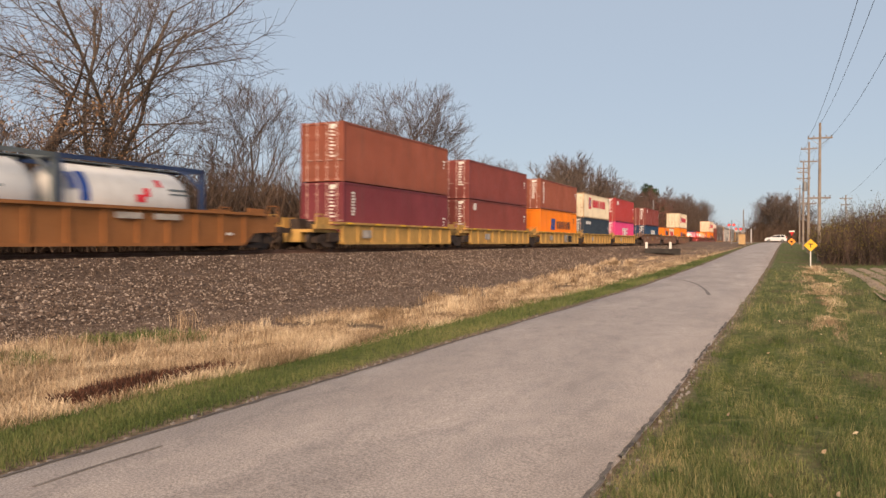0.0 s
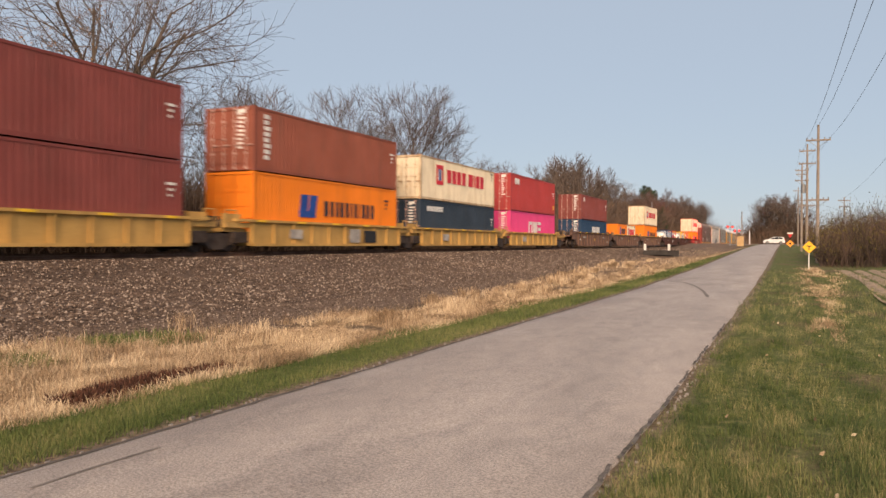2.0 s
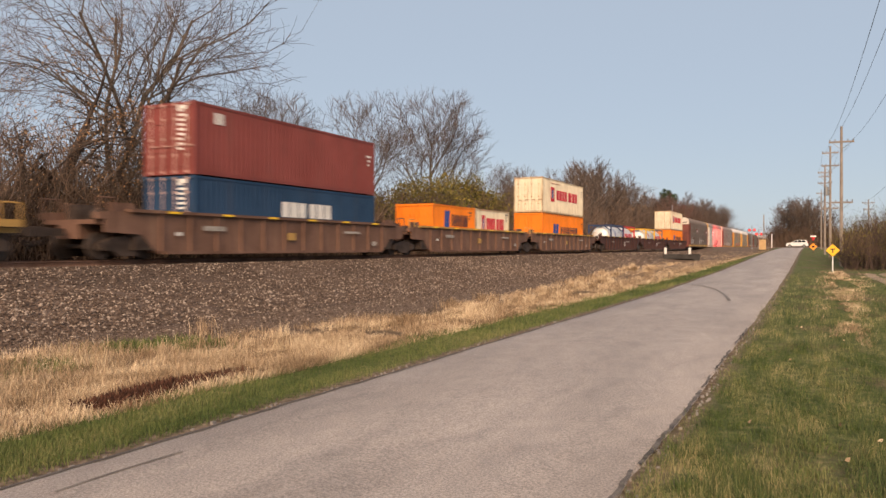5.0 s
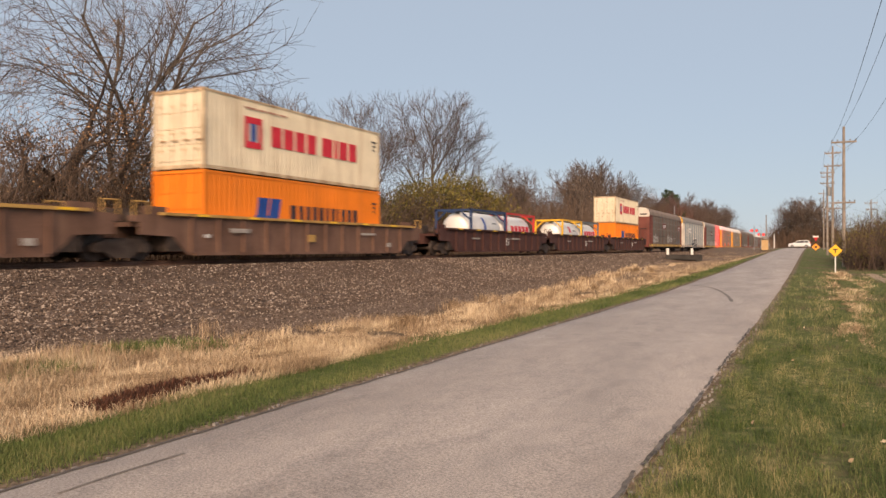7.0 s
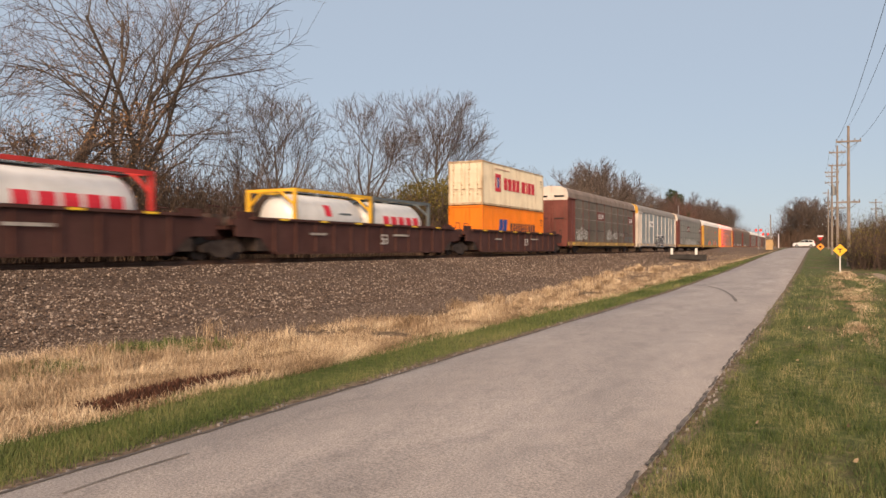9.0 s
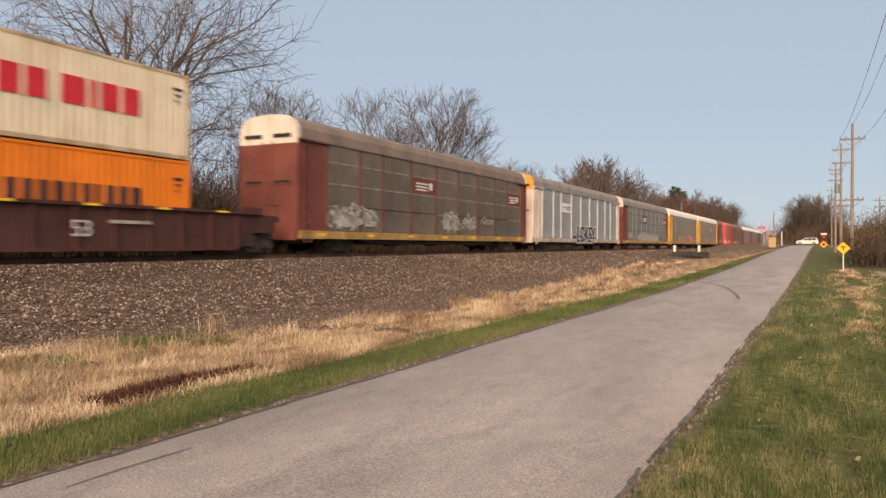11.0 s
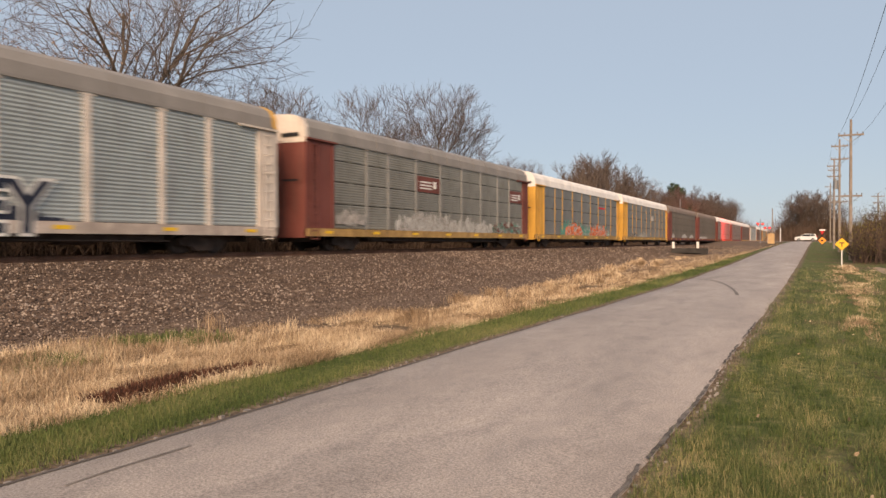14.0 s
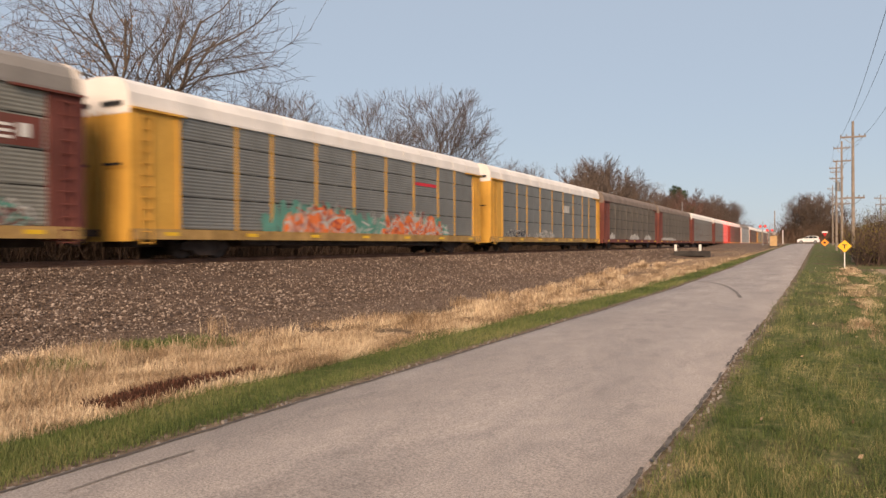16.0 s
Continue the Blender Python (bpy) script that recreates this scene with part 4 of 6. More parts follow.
def autorack(y0, panel, post, roof, end, sill, label, logos=(), graffiti=(), rows=4, post_w=0.075, cap=None, ledge=None):
    """An enclosed car carrier; y0: its near end."""
    ob = thing("autorack_car", (RAIL_X, y0 + 14.55, RAIL_Z), label, "rail car", "car carriers of the train")
    L, z0, z1 = RACK_L, 1.0, 4.88
    shared("roof", "rack_roof", lambda bm: roof_shape(bm, L), roof, ob)
    # added core box; its dark colour gives the slots their shade
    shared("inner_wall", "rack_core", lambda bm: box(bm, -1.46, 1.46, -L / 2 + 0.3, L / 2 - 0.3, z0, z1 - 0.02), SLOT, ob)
    for s in (-1, 1):
        shared("side_sill", "rack_sill%g" % s, lambda bm, s=s: box(bm, s * 1.53 - 0.05, s * 1.53 + 0.05, -L / 2 + 0.1, L / 2 - 0.1, 0.66, 1.0), sill, ob)
        shared("top_rail", "rack_rail%g" % s, lambda bm, s=s: box(bm, s * 1.5 - 0.05, s * 1.5 + 0.05, -L / 2 + 0.2, L / 2 - 0.2, z1 - 0.1, z1), roof, ob)
        e, far_e = L / 2 + BAYS[0], L / 2 - BAYS[-1]
        for k, (ya, yb) in enumerate(zip(BAYS, BAYS[1:])):
            if s > 0:
                w = round(yb - ya, 2)
                shared("side_panel", "rack_panel%g_%d" % (w, rows), rack_panel(w - 0.02, z0, z1 - 0.02, rows), panel, ob, (1.5, ya + 0.01, 0))
                # pale strips: light caught by the sheet edges, put in as colour
                if ledge:
                    for z in SLOTS[1:] if k % 4 else SLOTS:
                        shared("ledge", "rack_ledge%g" % w, lambda bm: box(bm, 1.49, 1.512, 0.12, w - 0.12, -0.045, 0.03), ledge, ob, (0, ya, z))
            if k:
                shared("post", "rack_post%g_%g" % (s, post_w), lambda bm, s=s: (box(bm, s * 1.5 - 0.03, s * 1.5 + (0.012 if post_w < 0.1 else 0.03), -post_w, post_w, 0.98, z1 - 0.08), box(bm, s * 1.5 - 0.03, s * 1.5 + 0.035, -post_w * 1.8, post_w * 1.8, z1 - 0.17, z1 - 0.06)), post, ob, (0, ya, 0))
        if s < 0:
            shared("side_panel", "rack_back", lambda bm: box(bm, -1.5, -1.47, -L / 2 + e, L / 2 - far_e, z0, z1 - 0.1), panel, ob)
        for q in (-1, 1):
            def corner(bm, s=s, q=q):
                ew = far_e if q > 0 else e
                ya, yb = sorted((q * L / 2, q * (L / 2 - ew)))
                box(bm, s * 1.5 - 0.05, s * 1.5 + 0.02, ya, yb, z0 - 0.02, z1 - 0.1)
                box(bm, s * 1.5 - 0.02, s * 1.5 + 0.06, ya + (0.02 if q > 0 else ew - 0.16), ya + (0.16 if q > 0 else ew - 0.02), z0 - 0.02, z1 - 0.1)
            shared("end_panel", "rack_corner%g%g" % (s, q), corner, end, ob)
            shared("track_cover", "rack_cover%g%g" % (s, q), lambda bm, s=s, q=q: box(bm, s * 1.5 - 0.02, s * 1.5 + 0.13, min(q * L / 2, q * (L / 2 - 2.2)), max(q * L / 2, q * (L / 2 - 2.2)), z1 - 0.16, z1 - 0.09), end, ob)
            def ladder(bm, s=s, q=q):
                for d in (0.35, 0.8):
                    y = q * (L / 2 - d)
                    tube(bm, (s * 1.58, y, 0.5), (s * 1.58, y, z1 - 0.3), 0.022, 0.022, 5)
                for r in range(12):
                    z = 0.55 + r * 0.36
                    tube(bm, (s * 1.58, q * (L / 2 - 0.35), z), (s * 1.58, q * (L / 2 - 0.8), z), 0.018, 0.018, 5)
            shared("ladder", "rack_ladder%g%g" % (s, q), ladder, end, ob)
    for q in (-1, 1):
        def doors(bm, q=q):
            y = q * L / 2
            for s in (-1, 1):
                ya, yb = sorted((y, y - q * 0.12))
                box(bm, s * 0.73 - 0.71, s * 0.73 + 0.71, ya, yb, 0.85, 4.8)
                box(bm, s * 0.73 - 0.6, s * 0.73 + 0.6, ya - 0.03, yb + 0.03, 2.9, 3.02)
                tube(bm, (s * 0.25, y + q * 0.04, 0.9), (s * 0.25, y + q * 0.04, 4.7), 0.03, 0.03, 6)
            box(bm, -1.4, 1.4, min(y, y - q * 0.3), max(y, y - q * 0.3), 0.6, 0.86)
        shared("end_door", "rack_doors%g" % q, doors, end, ob)
        def end_cap(bm, q=q):
            ya, yb = sorted((q * (L / 2 + 0.012), q * (L / 2 - 0.25)))
            prism(bm, [(-1.51, 4.6), (-1.51, 4.87), (-1.47, 5.26), (-1.31, 5.56), (-0.9, 5.765), (0, 5.835), (0.9, 5.765), (1.31, 5.56), (1.47, 5.26), (1.51, 4.87), (1.51, 4.6)], ya, yb)
        shared("end_cap", "rack_cap%g" % q, end_cap, cap or roof, ob)
        for s in (-1, 1):
            def handle(bm, s=s, q=q):
                ya, yb = sorted((q * (L / 2 + 0.03), q * (L / 2 + 0.06)))
                box(bm, s * 0.75 - 0.45, s * 0.75 + 0.45, ya, yb, 4.85, 5.0)
                box(bm, s * 0.75 - 0.4, s * 0.75 + 0.4, ya, yb, 2.98, 3.06)
            shared("door_bar", "rack_bar%g%g" % (s, q), handle, BLACK, ob, label="black bar across the end door")
        truck(ob, q * (L / 2 - 3.6))
        coupler(ob, q * L / 2, q)

    def under(bm):
        box(bm, -0.4, 0.4, -L / 2 + 0.5, L / 2 - 0.5, 0.42, 0.8)
        box(bm, -1.3, 1.3, -L / 2 + 0.2, L / 2 - 0.2, 0.8, 0.98)
        box(bm, -1.2, 1.2, -L / 2 + 5.4, L / 2 - 5.4, 0.46, 0.8)
        for y in (-5.5, -1, 4.2):
            tube(bm, (0.9, y, 0.55), (0.9, y + 1.3, 0.55), 0.22, 0.22, 10)
        tube(bm, (1.35, -8, 0.5), (1.35, 8, 0.45), 0.03, 0.03, 5)
    shared("underframe", "rack_under", under, STEEL_DARK, ob, label="dark underframe with brake tanks")
    for k in range(7):
        shared("reflector", "rack_reflect", lambda bm: box(bm, 1.58, 1.588, -0.3, 0.3, 0.78, 0.9), YEL, ob, (0, -L / 2 + 1.6 + k * (L - 3.2) / 6, 0))
    for name, y, z, w, h, m in logos:
        bm = bmesh.new()
        box(bm, 1.50, 1.512 if m is not WHITE else 1.524, y, y + w, z, z + h)
        part(name, bm, m, ob)
    for seed, y, z, w, h, m, kind in graffiti:
        paint_blobs(ob, seed, y, z, w, h, m, kind)
    MOVERS.append(ob)
    return ob


def paint_blobs(ob, seed, y, z, w, h, m, kind):
    """Sprayed graffiti close on the wall: swollen letter bodies, then thin strokes in each further colour."""
    rnd = random.Random(seed)
    mats = m if isinstance(m, tuple) else (m,)
    for layer, material in enumerate(mats):
        bm = bmesh.new()
        count = int(w / (0.3 if layer == 0 else 0.14))
        for k in range(count):
            u = (k + 0.5 + rnd.uniform(-0.4, 0.4)) / count
            cy = y + w * u
            dome = h * (0.55 + 0.45 * math.sin(math.pi * u) ** 0.5)
            x = 1.55 + 0.0035 * layer + 0.00006 * k + 0.008 * (seed % 3)
            if layer:
                cz = z + dome * rnd.uniform(0.15, 0.85)
                a, l, t = rnd.uniform(-1.4, 1.4) + math.pi / 2, dome * rnd.uniform(0.12, 0.32), rnd.uniform(0.03, 0.08)
                dy, dz = math.cos(a), math.sin(a)
                pts = [(cy - l * dy - t * dz, cz - l * dz + t * dy), (cy - l * dy + t * dz, cz - l * dz - t * dy), (cy + l * dy + 0.5 * t * dz, cz + l * dz - 0.5 * t * dy), (cy + l * dy - 0.5 * t * dz, cz + l * dz + 0.5 * t * dy)]
                bm.faces.new([bm.verts.new((x, p, max(0.68, q))) for p, q in pts])
                continue
            hh = dome * rnd.uniform(0.6, 1.0)
            ww = rnd.uniform(0.18, 0.36)
            cz = z + hh / 2 + rnd.uniform(0, 0.12) * h
            lean = rnd.uniform(-0.5, 0.5)
            vs = []
            for j in range(9):
                a = j * math.tau / 9
                r = rnd.uniform(0.7, 1.15)
                dz = 0.5 * hh * math.sin(a) * r
                vs.append(bm.verts.new((x, cy + ww * math.cos(a) * r + lean * dz * 0.4, max(0.68, cz + dz))))
            if kind == "line":
                inner = [bm.verts.new((x, cy + (v.co.y - cy) * 0.74, cz + (v.co.z - cz) * 0.8)) for v in vs]
                for j in range(9):
                    bm.faces.new((vs[j], vs[(j + 1) % 9], inner[(j + 1) % 9], inner[j]))
            else:
                bm.faces.new(vs)
        tagged(part("graffiti", bm, material, ob, "sprayed graffiti shapes"), kind="stuff")


GREYBROWN = mat("rack_grey_brown", (0.165, 0.138, 0.108), 0.7, 0.15, scale=0.7, wear=0.3, streak=0.25, dirt=(0.1, 0.06, 0.045), rand=0.08)
BLUEGREY = mat("rack_blue_grey", (0.34, 0.375, 0.375), 0.6, 0.2, scale=0.7, wear=0.16, streak=0.2, rand=0.05)
GREYGREEN = mat("rack_grey_green", (0.235, 0.23, 0.2), 0.6, 0.2, scale=0.7, wear=0.2, streak=0.25, rand=0.06)
MIDGREY = mat("rack_mid_grey", (0.21, 0.215, 0.205), 0.6, 0.2, scale=0.7, wear=0.16, streak=0.2, rand=0.06)
RACK_RED = mat("rack_red_brown", (0.17, 0.052, 0.04), 0.7, scale=0.8, wear=0.22, streak=0.3)
RACK_CREAM = mat("rack_cream", (0.68, 0.6, 0.52), 0.7, scale=0.8, wear=0.18, streak=0.3, dirt=(0.22, 0.12, 0.07))
RACK_YEL = mat("rack_yellow", (0.62, 0.34, 0.06), 0.65, scale=0.8, wear=0.16, streak=0.2, dirt=(0.2, 0.11, 0.05))
ROOF_BROWN = mat("rack_roof_brown", (0.21, 0.165, 0.137), 0.75, scale=0.8, wear=0.2, streak=0.2)
ROOF_GREY = mat("rack_roof_grey", (0.24, 0.222, 0.205), 0.7, scale=0.8, wear=0.15)
ROOF_WHITE = mat("rack_roof_white", (0.74, 0.7, 0.66), 0.6, scale=0.8, wear=0.12)
SILL_YEL = mat("sill_ochre", (0.42, 0.26, 0.09), 0.7, wear=0.35, streak=0.3)
SILL_PALE = mat("sill_pale", (0.5, 0.42, 0.36), 0.7, wear=0.3, streak=0.3)
POST_GREY = mat("post_pale_grey", (0.33, 0.31, 0.28), 0.7, wear=0.2)
GHOST = mat("spray_white", (0.5, 0.48, 0.44), 0.8, wear=0.25)
SPRAY_ORANGE = mat("spray_orange", (0.78, 0.2, 0.06), 0.8, wear=0.2)
SPRAY_TEAL = mat("spray_teal", (0.12, 0.3, 0.24), 0.8, wear=0.2)
SPRAY_RED = mat("spray_dark_red", (0.4, 0.07, 0.04), 0.8, wear=0.2)
# paler than the panels, to paint the gleam along their sheet edges
LIT_EDGE = mat("lit_ledge", (0.27, 0.24, 0.2), 0.85, wear=0.5, scale=2.5, streak=0.3)
SPRAY_BLUE = mat("spray_blue_black", (0.02, 0.025, 0.045), 0.8, wear=0.2)


def emblem(y, z, w, h):
    """A red square with white bars."""
    return [("emblem", y, z, w, h, RACK_RED)] + [("emblem_bar", y + 0.12 * w, z + h * (0.2 + 0.2 * k), w * 0.5, h * 0.09, WHITE) for k in range(3)] + [("emblem_bar", y + 0.7 * w, z + h * 0.3, w * 0.14, h * 0.45, WHITE)]


RACKS = [233.95, 262.45, 291.2, 319.75, 348.35, 376.95, 405.5]
autorack(RACKS[0], GREYBROWN, RACK_RED, ROOF_BROWN, RACK_RED, SILL_YEL, "grimy grey-brown car carrier with red-brown posts and ends",
         emblem(-3.62, 3.14, 2.6, 0.84) + emblem(9.9, 3.14, 2.2, 0.82) + [("small_print", -12.5, 3.85 - 0.45 * k, 0.8, 0.3, GHOST) for k in range(2)] + [("small_print", -12.5, 1.95, 0.9, 0.08, GHOST)] + [("graffiti_bar", 7.3 + 0.35 * k, 1.2 + 0.13 * k, 4.4, 0.06, MATS["frame_grey"]) for k in range(4)],
         [(1, -11.2, 1.1, 3.9, 1.3, (GHOST, GHOST), "line"), (2, -0.3, 1.2, 2.3, 1.2, (GHOST, GHOST), "line"), (3, 2.5, 1.3, 1.9, 0.95, (GHOST, GHOST), "line"), (4, 5.3, 1.7, 2.0, 0.5, GHOST, "line")], 2, 0.085, RACK_CREAM, LIT_EDGE)


def graffiti_word(ob, y, z):
    """Big outlined graffiti letters over the sill: black splashes, white rims, dark blue fill."""
    paint_blobs(ob, 60, y - 0.8, z, 7.2, 0.8, SPRAY_BLUE, "fill")
    for depth, material, grow in ((0.03, WHITE, 0.13), (0.04, SPRAY_BLUE, 0.045)):
        bm = bmesh.new()
        letters(bm, "LOKEY", 1.55 + depth, y, z, 1.42, 0.98, 0.05, grow)
        part("graffiti", bm, material, ob, "outlined graffiti letters, white rims and dark fill")


a2 = autorack(RACKS[1], BLUEGREY, RACK_CREAM, ROOF_GREY, RACK_CREAM, SILL_PALE, "blue-grey car carrier with cream posts and ends",
              [("sign", -6.5, 3.15, 2.55, 0.75, WHITE), ("sign_bar", -6.3, 3.55, 1.0, 0.06, BLACK)] + [("sign_bar", -5.3 + 0.1 * k, 3.35 + 0.13 * k, 1.1 - 0.1 * k, 0.07, BLACK) for k in range(3)], (), 1, 0.12, RACK_YEL)
for o in a2.children:
    if o.name.startswith("sign_bar"):
        o.location.x = 0.02
graffiti_word(a2, -2.5, 0.7)
autorack(RACKS[2], GREYGREEN, POST_GREY, ROOF_GREY, RACK_RED, SILL_YEL, "grey-green car carrier with red-brown ends and white graffiti",
         emblem(-3.65, 3.11, 2.65, 0.84) + emblem(9.85, 3.14, 2.3, 0.82) + [("small_print", -13.0, 1.95, 0.6, 0.2, YEL), ("small_print", -13.0, 2.25, 0.6, 0.1, GHOST)],
         [(11, -11.2, 1.1, 2.4, 0.85, (FADED, POST_GREY), "fill"), (12, -5.9, 0.75, 7.2, 1.35, (GHOST, POST_GREY, FADED), "fill"), (13, 1.0, 0.75, 5.6, 1.25, (GHOST, POST_GREY), "fill"), (14, 6.6, 0.9, 5.2, 0.95, (GHOST, SPRAY_TEAL, RACK_RED), "line")], 4, 0.075, RACK_CREAM)
autorack(RACKS[3], MIDGREY, RACK_YEL, ROOF_WHITE, RACK_YEL, SILL_YEL, "grey car carrier with yellow posts, white roof and orange graffiti",
         [("small_print", 5.0, 3.62, 2.4, 0.16, RED_INK), ("small_print", -12.2, 1.7, 0.4, 0.4, SILL_PALE)],
         [(21, -7.2, 0.7, 6.9, 1.75, SPRAY_TEAL, "fill"), (25, -5.9, 0.72, 5.0, 1.55, (SPRAY_ORANGE, SPRAY_RED, GHOST), "fill"), (24, -0.8, 0.7, 9.5, 1.5, (SPRAY_TEAL, GHOST), "fill"), (28, 1.7, 0.72, 6.2, 1.45, (SPRAY_ORANGE, SPRAY_RED, GHOST), "fill")])
autorack(RACKS[4], MIDGREY, RACK_YEL, ROOF_WHITE, RACK_YEL, SILL_YEL, "grey car carrier with yellow ends and thin white graffiti",
         [("small_print", 2.05, 3.1, 1.6, 0.6, GHOST)], [(31, -10.9, 0.75, 4.6, 0.9, (GHOST, SPRAY_BLUE), "line"), (32, -5.2, 0.75, 4.6, 0.9, (GHOST, GHOST), "line")])
autorack(RACKS[5], GREYBROWN, GREYBROWN, ROOF_BROWN, RACK_RED, RACK_RED, "dark grey-brown car carrier with pale graffiti", (), [(41, -11.3, 0.9, 2.0, 0.9, GHOST, "fill"), (43, -2.2, 0.9, 4.5, 0.8, GHOST, "fill"), (44, 5.6, 0.9, 4.0, 0.8, GHOST, "fill")])
autorack(RACKS[6], GREYBROWN, GREYBROWN, ROOF_BROWN, RACK_RED, RACK_RED, "dark grey-brown car carrier with a low band of graffiti", (), [(51, -11.9, 0.9, 11.0, 0.6, GHOST, "fill")])
kinds = [(BLUEGREY, POST_GREY, ROOF_GREY, RACK_CREAM, SILL_PALE, "grey car carrier with pale posts"), (GREYGREEN, RACK_RED, ROOF_WHITE, RACK_RED, RACK_RED, "grey car carrier with red-brown posts and white roof"),
         (GREYBROWN, RACK_RED, ROOF_WHITE, RACK_RED, SILL_YEL, "brown-grey car carrier with white roof"), (MIDGREY, RACK_YEL, ROOF_WHITE, RACK_YEL, SILL_YEL, "grey car carrier with yellow posts")]
for k in range(17):
    p, q, r, e, s, lab = kinds[(1, 1, 2, 0, 2, 3, 1, 0, 2, 3, 2, 1, 0, 2, 1, 3, 2)[k]]
    autorack(434.0 + 28.5 * k, p, q, r, e, s, lab)

# ---- grass ----
GREEN = island_mat("grass_green", (0.03, 0.05, 0.016), (0.085, 0.112, 0.038), (0.33, 0.275, 0.135), patch=0.5)
LUSH = island_mat("grass_lush", (0.04, 0.06, 0.018), (0.09, 0.12, 0.035), (0.2, 0.19, 0.08), patch=1.2)
STRAW = island_mat("grass_straw", (0.13, 0.085, 0.05), (0.37, 0.26, 0.16), (0.74, 0.59, 0.4), patch=0.5)
DEAD = island_mat("dead_leaf", (0.03, 0.014, 0.01), (0.07, 0.03, 0.02), (0.13, 0.06, 0.035))


def blades(name, xs, ys, zs, hs, ws, lean, material, seed, label, limp=0.8):
    """Grass blades, each a bent tapering strip rooted at (xs, ys, zs)."""
    rs = np.random.RandomState(seed)
    n = len(xs)
    a = rs.rand(n) * math.tau
    d = np.stack((np.cos(a), np.sin(a)), 1)
    b = rs.rand(n) * math.tau
    side = np.stack((np.cos(b), np.sin(b)), 1) * ws[:, None]
    l = lean * rs.rand(n) ** limp
    root = np.stack((xs, ys, zs - 0.01), 1)
    mid = root + np.concatenate((d * (hs * l * 0.4)[:, None], (hs * 0.62 * np.sqrt(np.maximum(0.05, 1 - (0.6 * l) ** 2)))[:, None]), 1)
    tip = root + np.concatenate((d * (hs * l)[:, None], (hs * np.sqrt(np.maximum(0.04, 1 - l ** 2)))[:, None]), 1)
    s3 = np.concatenate((side, np.zeros((n, 1))), 1)
    v = np.stack((root - s3, root + s3, mid - 0.75 * s3, mid + 0.75 * s3, tip), 1).reshape(-1, 3)
    k = 5 * np.arange(n)[:, None]
    q = (k + np.array([[0, 1, 3, 2]])).tolist()
    t = (k + np.array([[2, 3, 4]])).tolist()
    return tagged(new(name, raw(name, v.tolist(), q + t, material)), label, "grass", kind="stuff")


def ground_z(xs, ys):
    return np.array([max(land(x, y), bed_height(x, y) if x < -9.2 else -9) for x, y in zip(xs, ys)])


def verge_right():
    rs = np.random.RandomState(21)
    n = 125000
    y = 1 / (1 / 2.7 + rs.rand(n) ** 0.8 * (1 / 46.0 - 1 / 2.7))
    x = ROAD_R + 0.02 + rs.rand(n) * (0.25 + y * 0.125 + 0.95)
    edge = np.array([road_edge(b, 2) for b in y])
    keep = (x < 0.4 + 0.11 * y) & (x > ROAD_R + edge + 0.02 + 0.22 * rs.rand(n) ** 2)
    x, y = x[keep], y[keep]
    far = np.clip(y / 12, 0.8, 4)
    lump = np.array([noise.noise((a * 3.2, b * 0.9, 8)) for a, b in zip(x, y)])
    h = (0.035 + 0.1 * rs.rand(len(x)) ** 3) * np.clip(far, 1, 1.6) * np.clip(1 + 1.1 * lump, 0.45, 1.9)
    blades("verge_grass", x, y, ground_z(x, y), h, 0.0017 * far * (0.7 + rs.rand(len(x))), 0.95, GREEN, 22, "short green and straw-mixed grass beside the road")


def verge_clumps():
    """Broader blades in bent clumps, where the verge is nearest."""
    rs = np.random.RandomState(27)
    n = 620
    cy = 2.9 + 11 * rs.rand(n) ** 1.6
    cx = ROAD_R + 0.15 + rs.rand(n) * (0.9 + 0.16 * cy)
    m = 26
    y = np.repeat(cy, m) + 0.05 * rs.randn(n * m)
    x = np.repeat(cx, m) + 0.045 * rs.randn(n * m)
    h = np.repeat(0.05 + 0.075 * rs.rand(n) ** 1.5, m) * (0.6 + 0.5 * rs.rand(n * m))
    ok = x > ROAD_R + 0.08
    x, y, h = x[ok], y[ok], h[ok]
    blades("verge_grass", x, y, ground_z(x, y), h, 0.0023 + 0.0016 * rs.rand(len(x)), 0.95, LUSH, 28, "bent clumps of broader green grass on the verge")


def verge_left():
    rs = np.random.RandomState(31)
    n = 75000
    y = 1 / (1 / 2.3 + rs.rand(n) ** 0.75 * (1 / 75.0 - 1 / 2.3))
    wob = np.array([0.3 * noise.noise((0.3 * b, 5, 1)) for b in y])
    x = -6.3 + wob + rs.rand(n) * 1.5
    edge = np.array([road_edge(b, 1) for b in y])
    keep = x < ROAD_L + edge - 0.1 - 0.2 * rs.rand(n)
    x, y = x[keep], y[keep]
    far = np.clip(y / 10, 0.8, 5)
    h = (0.04 + 0.07 * rs.rand(len(x)) ** 2) * np.clip(far, 1, 1.4)
    blades("verge_grass", x, y, ground_z(x, y), h, 0.0024 * far * (0.7 + rs.rand(len(x))), 0.9, LUSH, 32, "strip of lush green grass along the road")


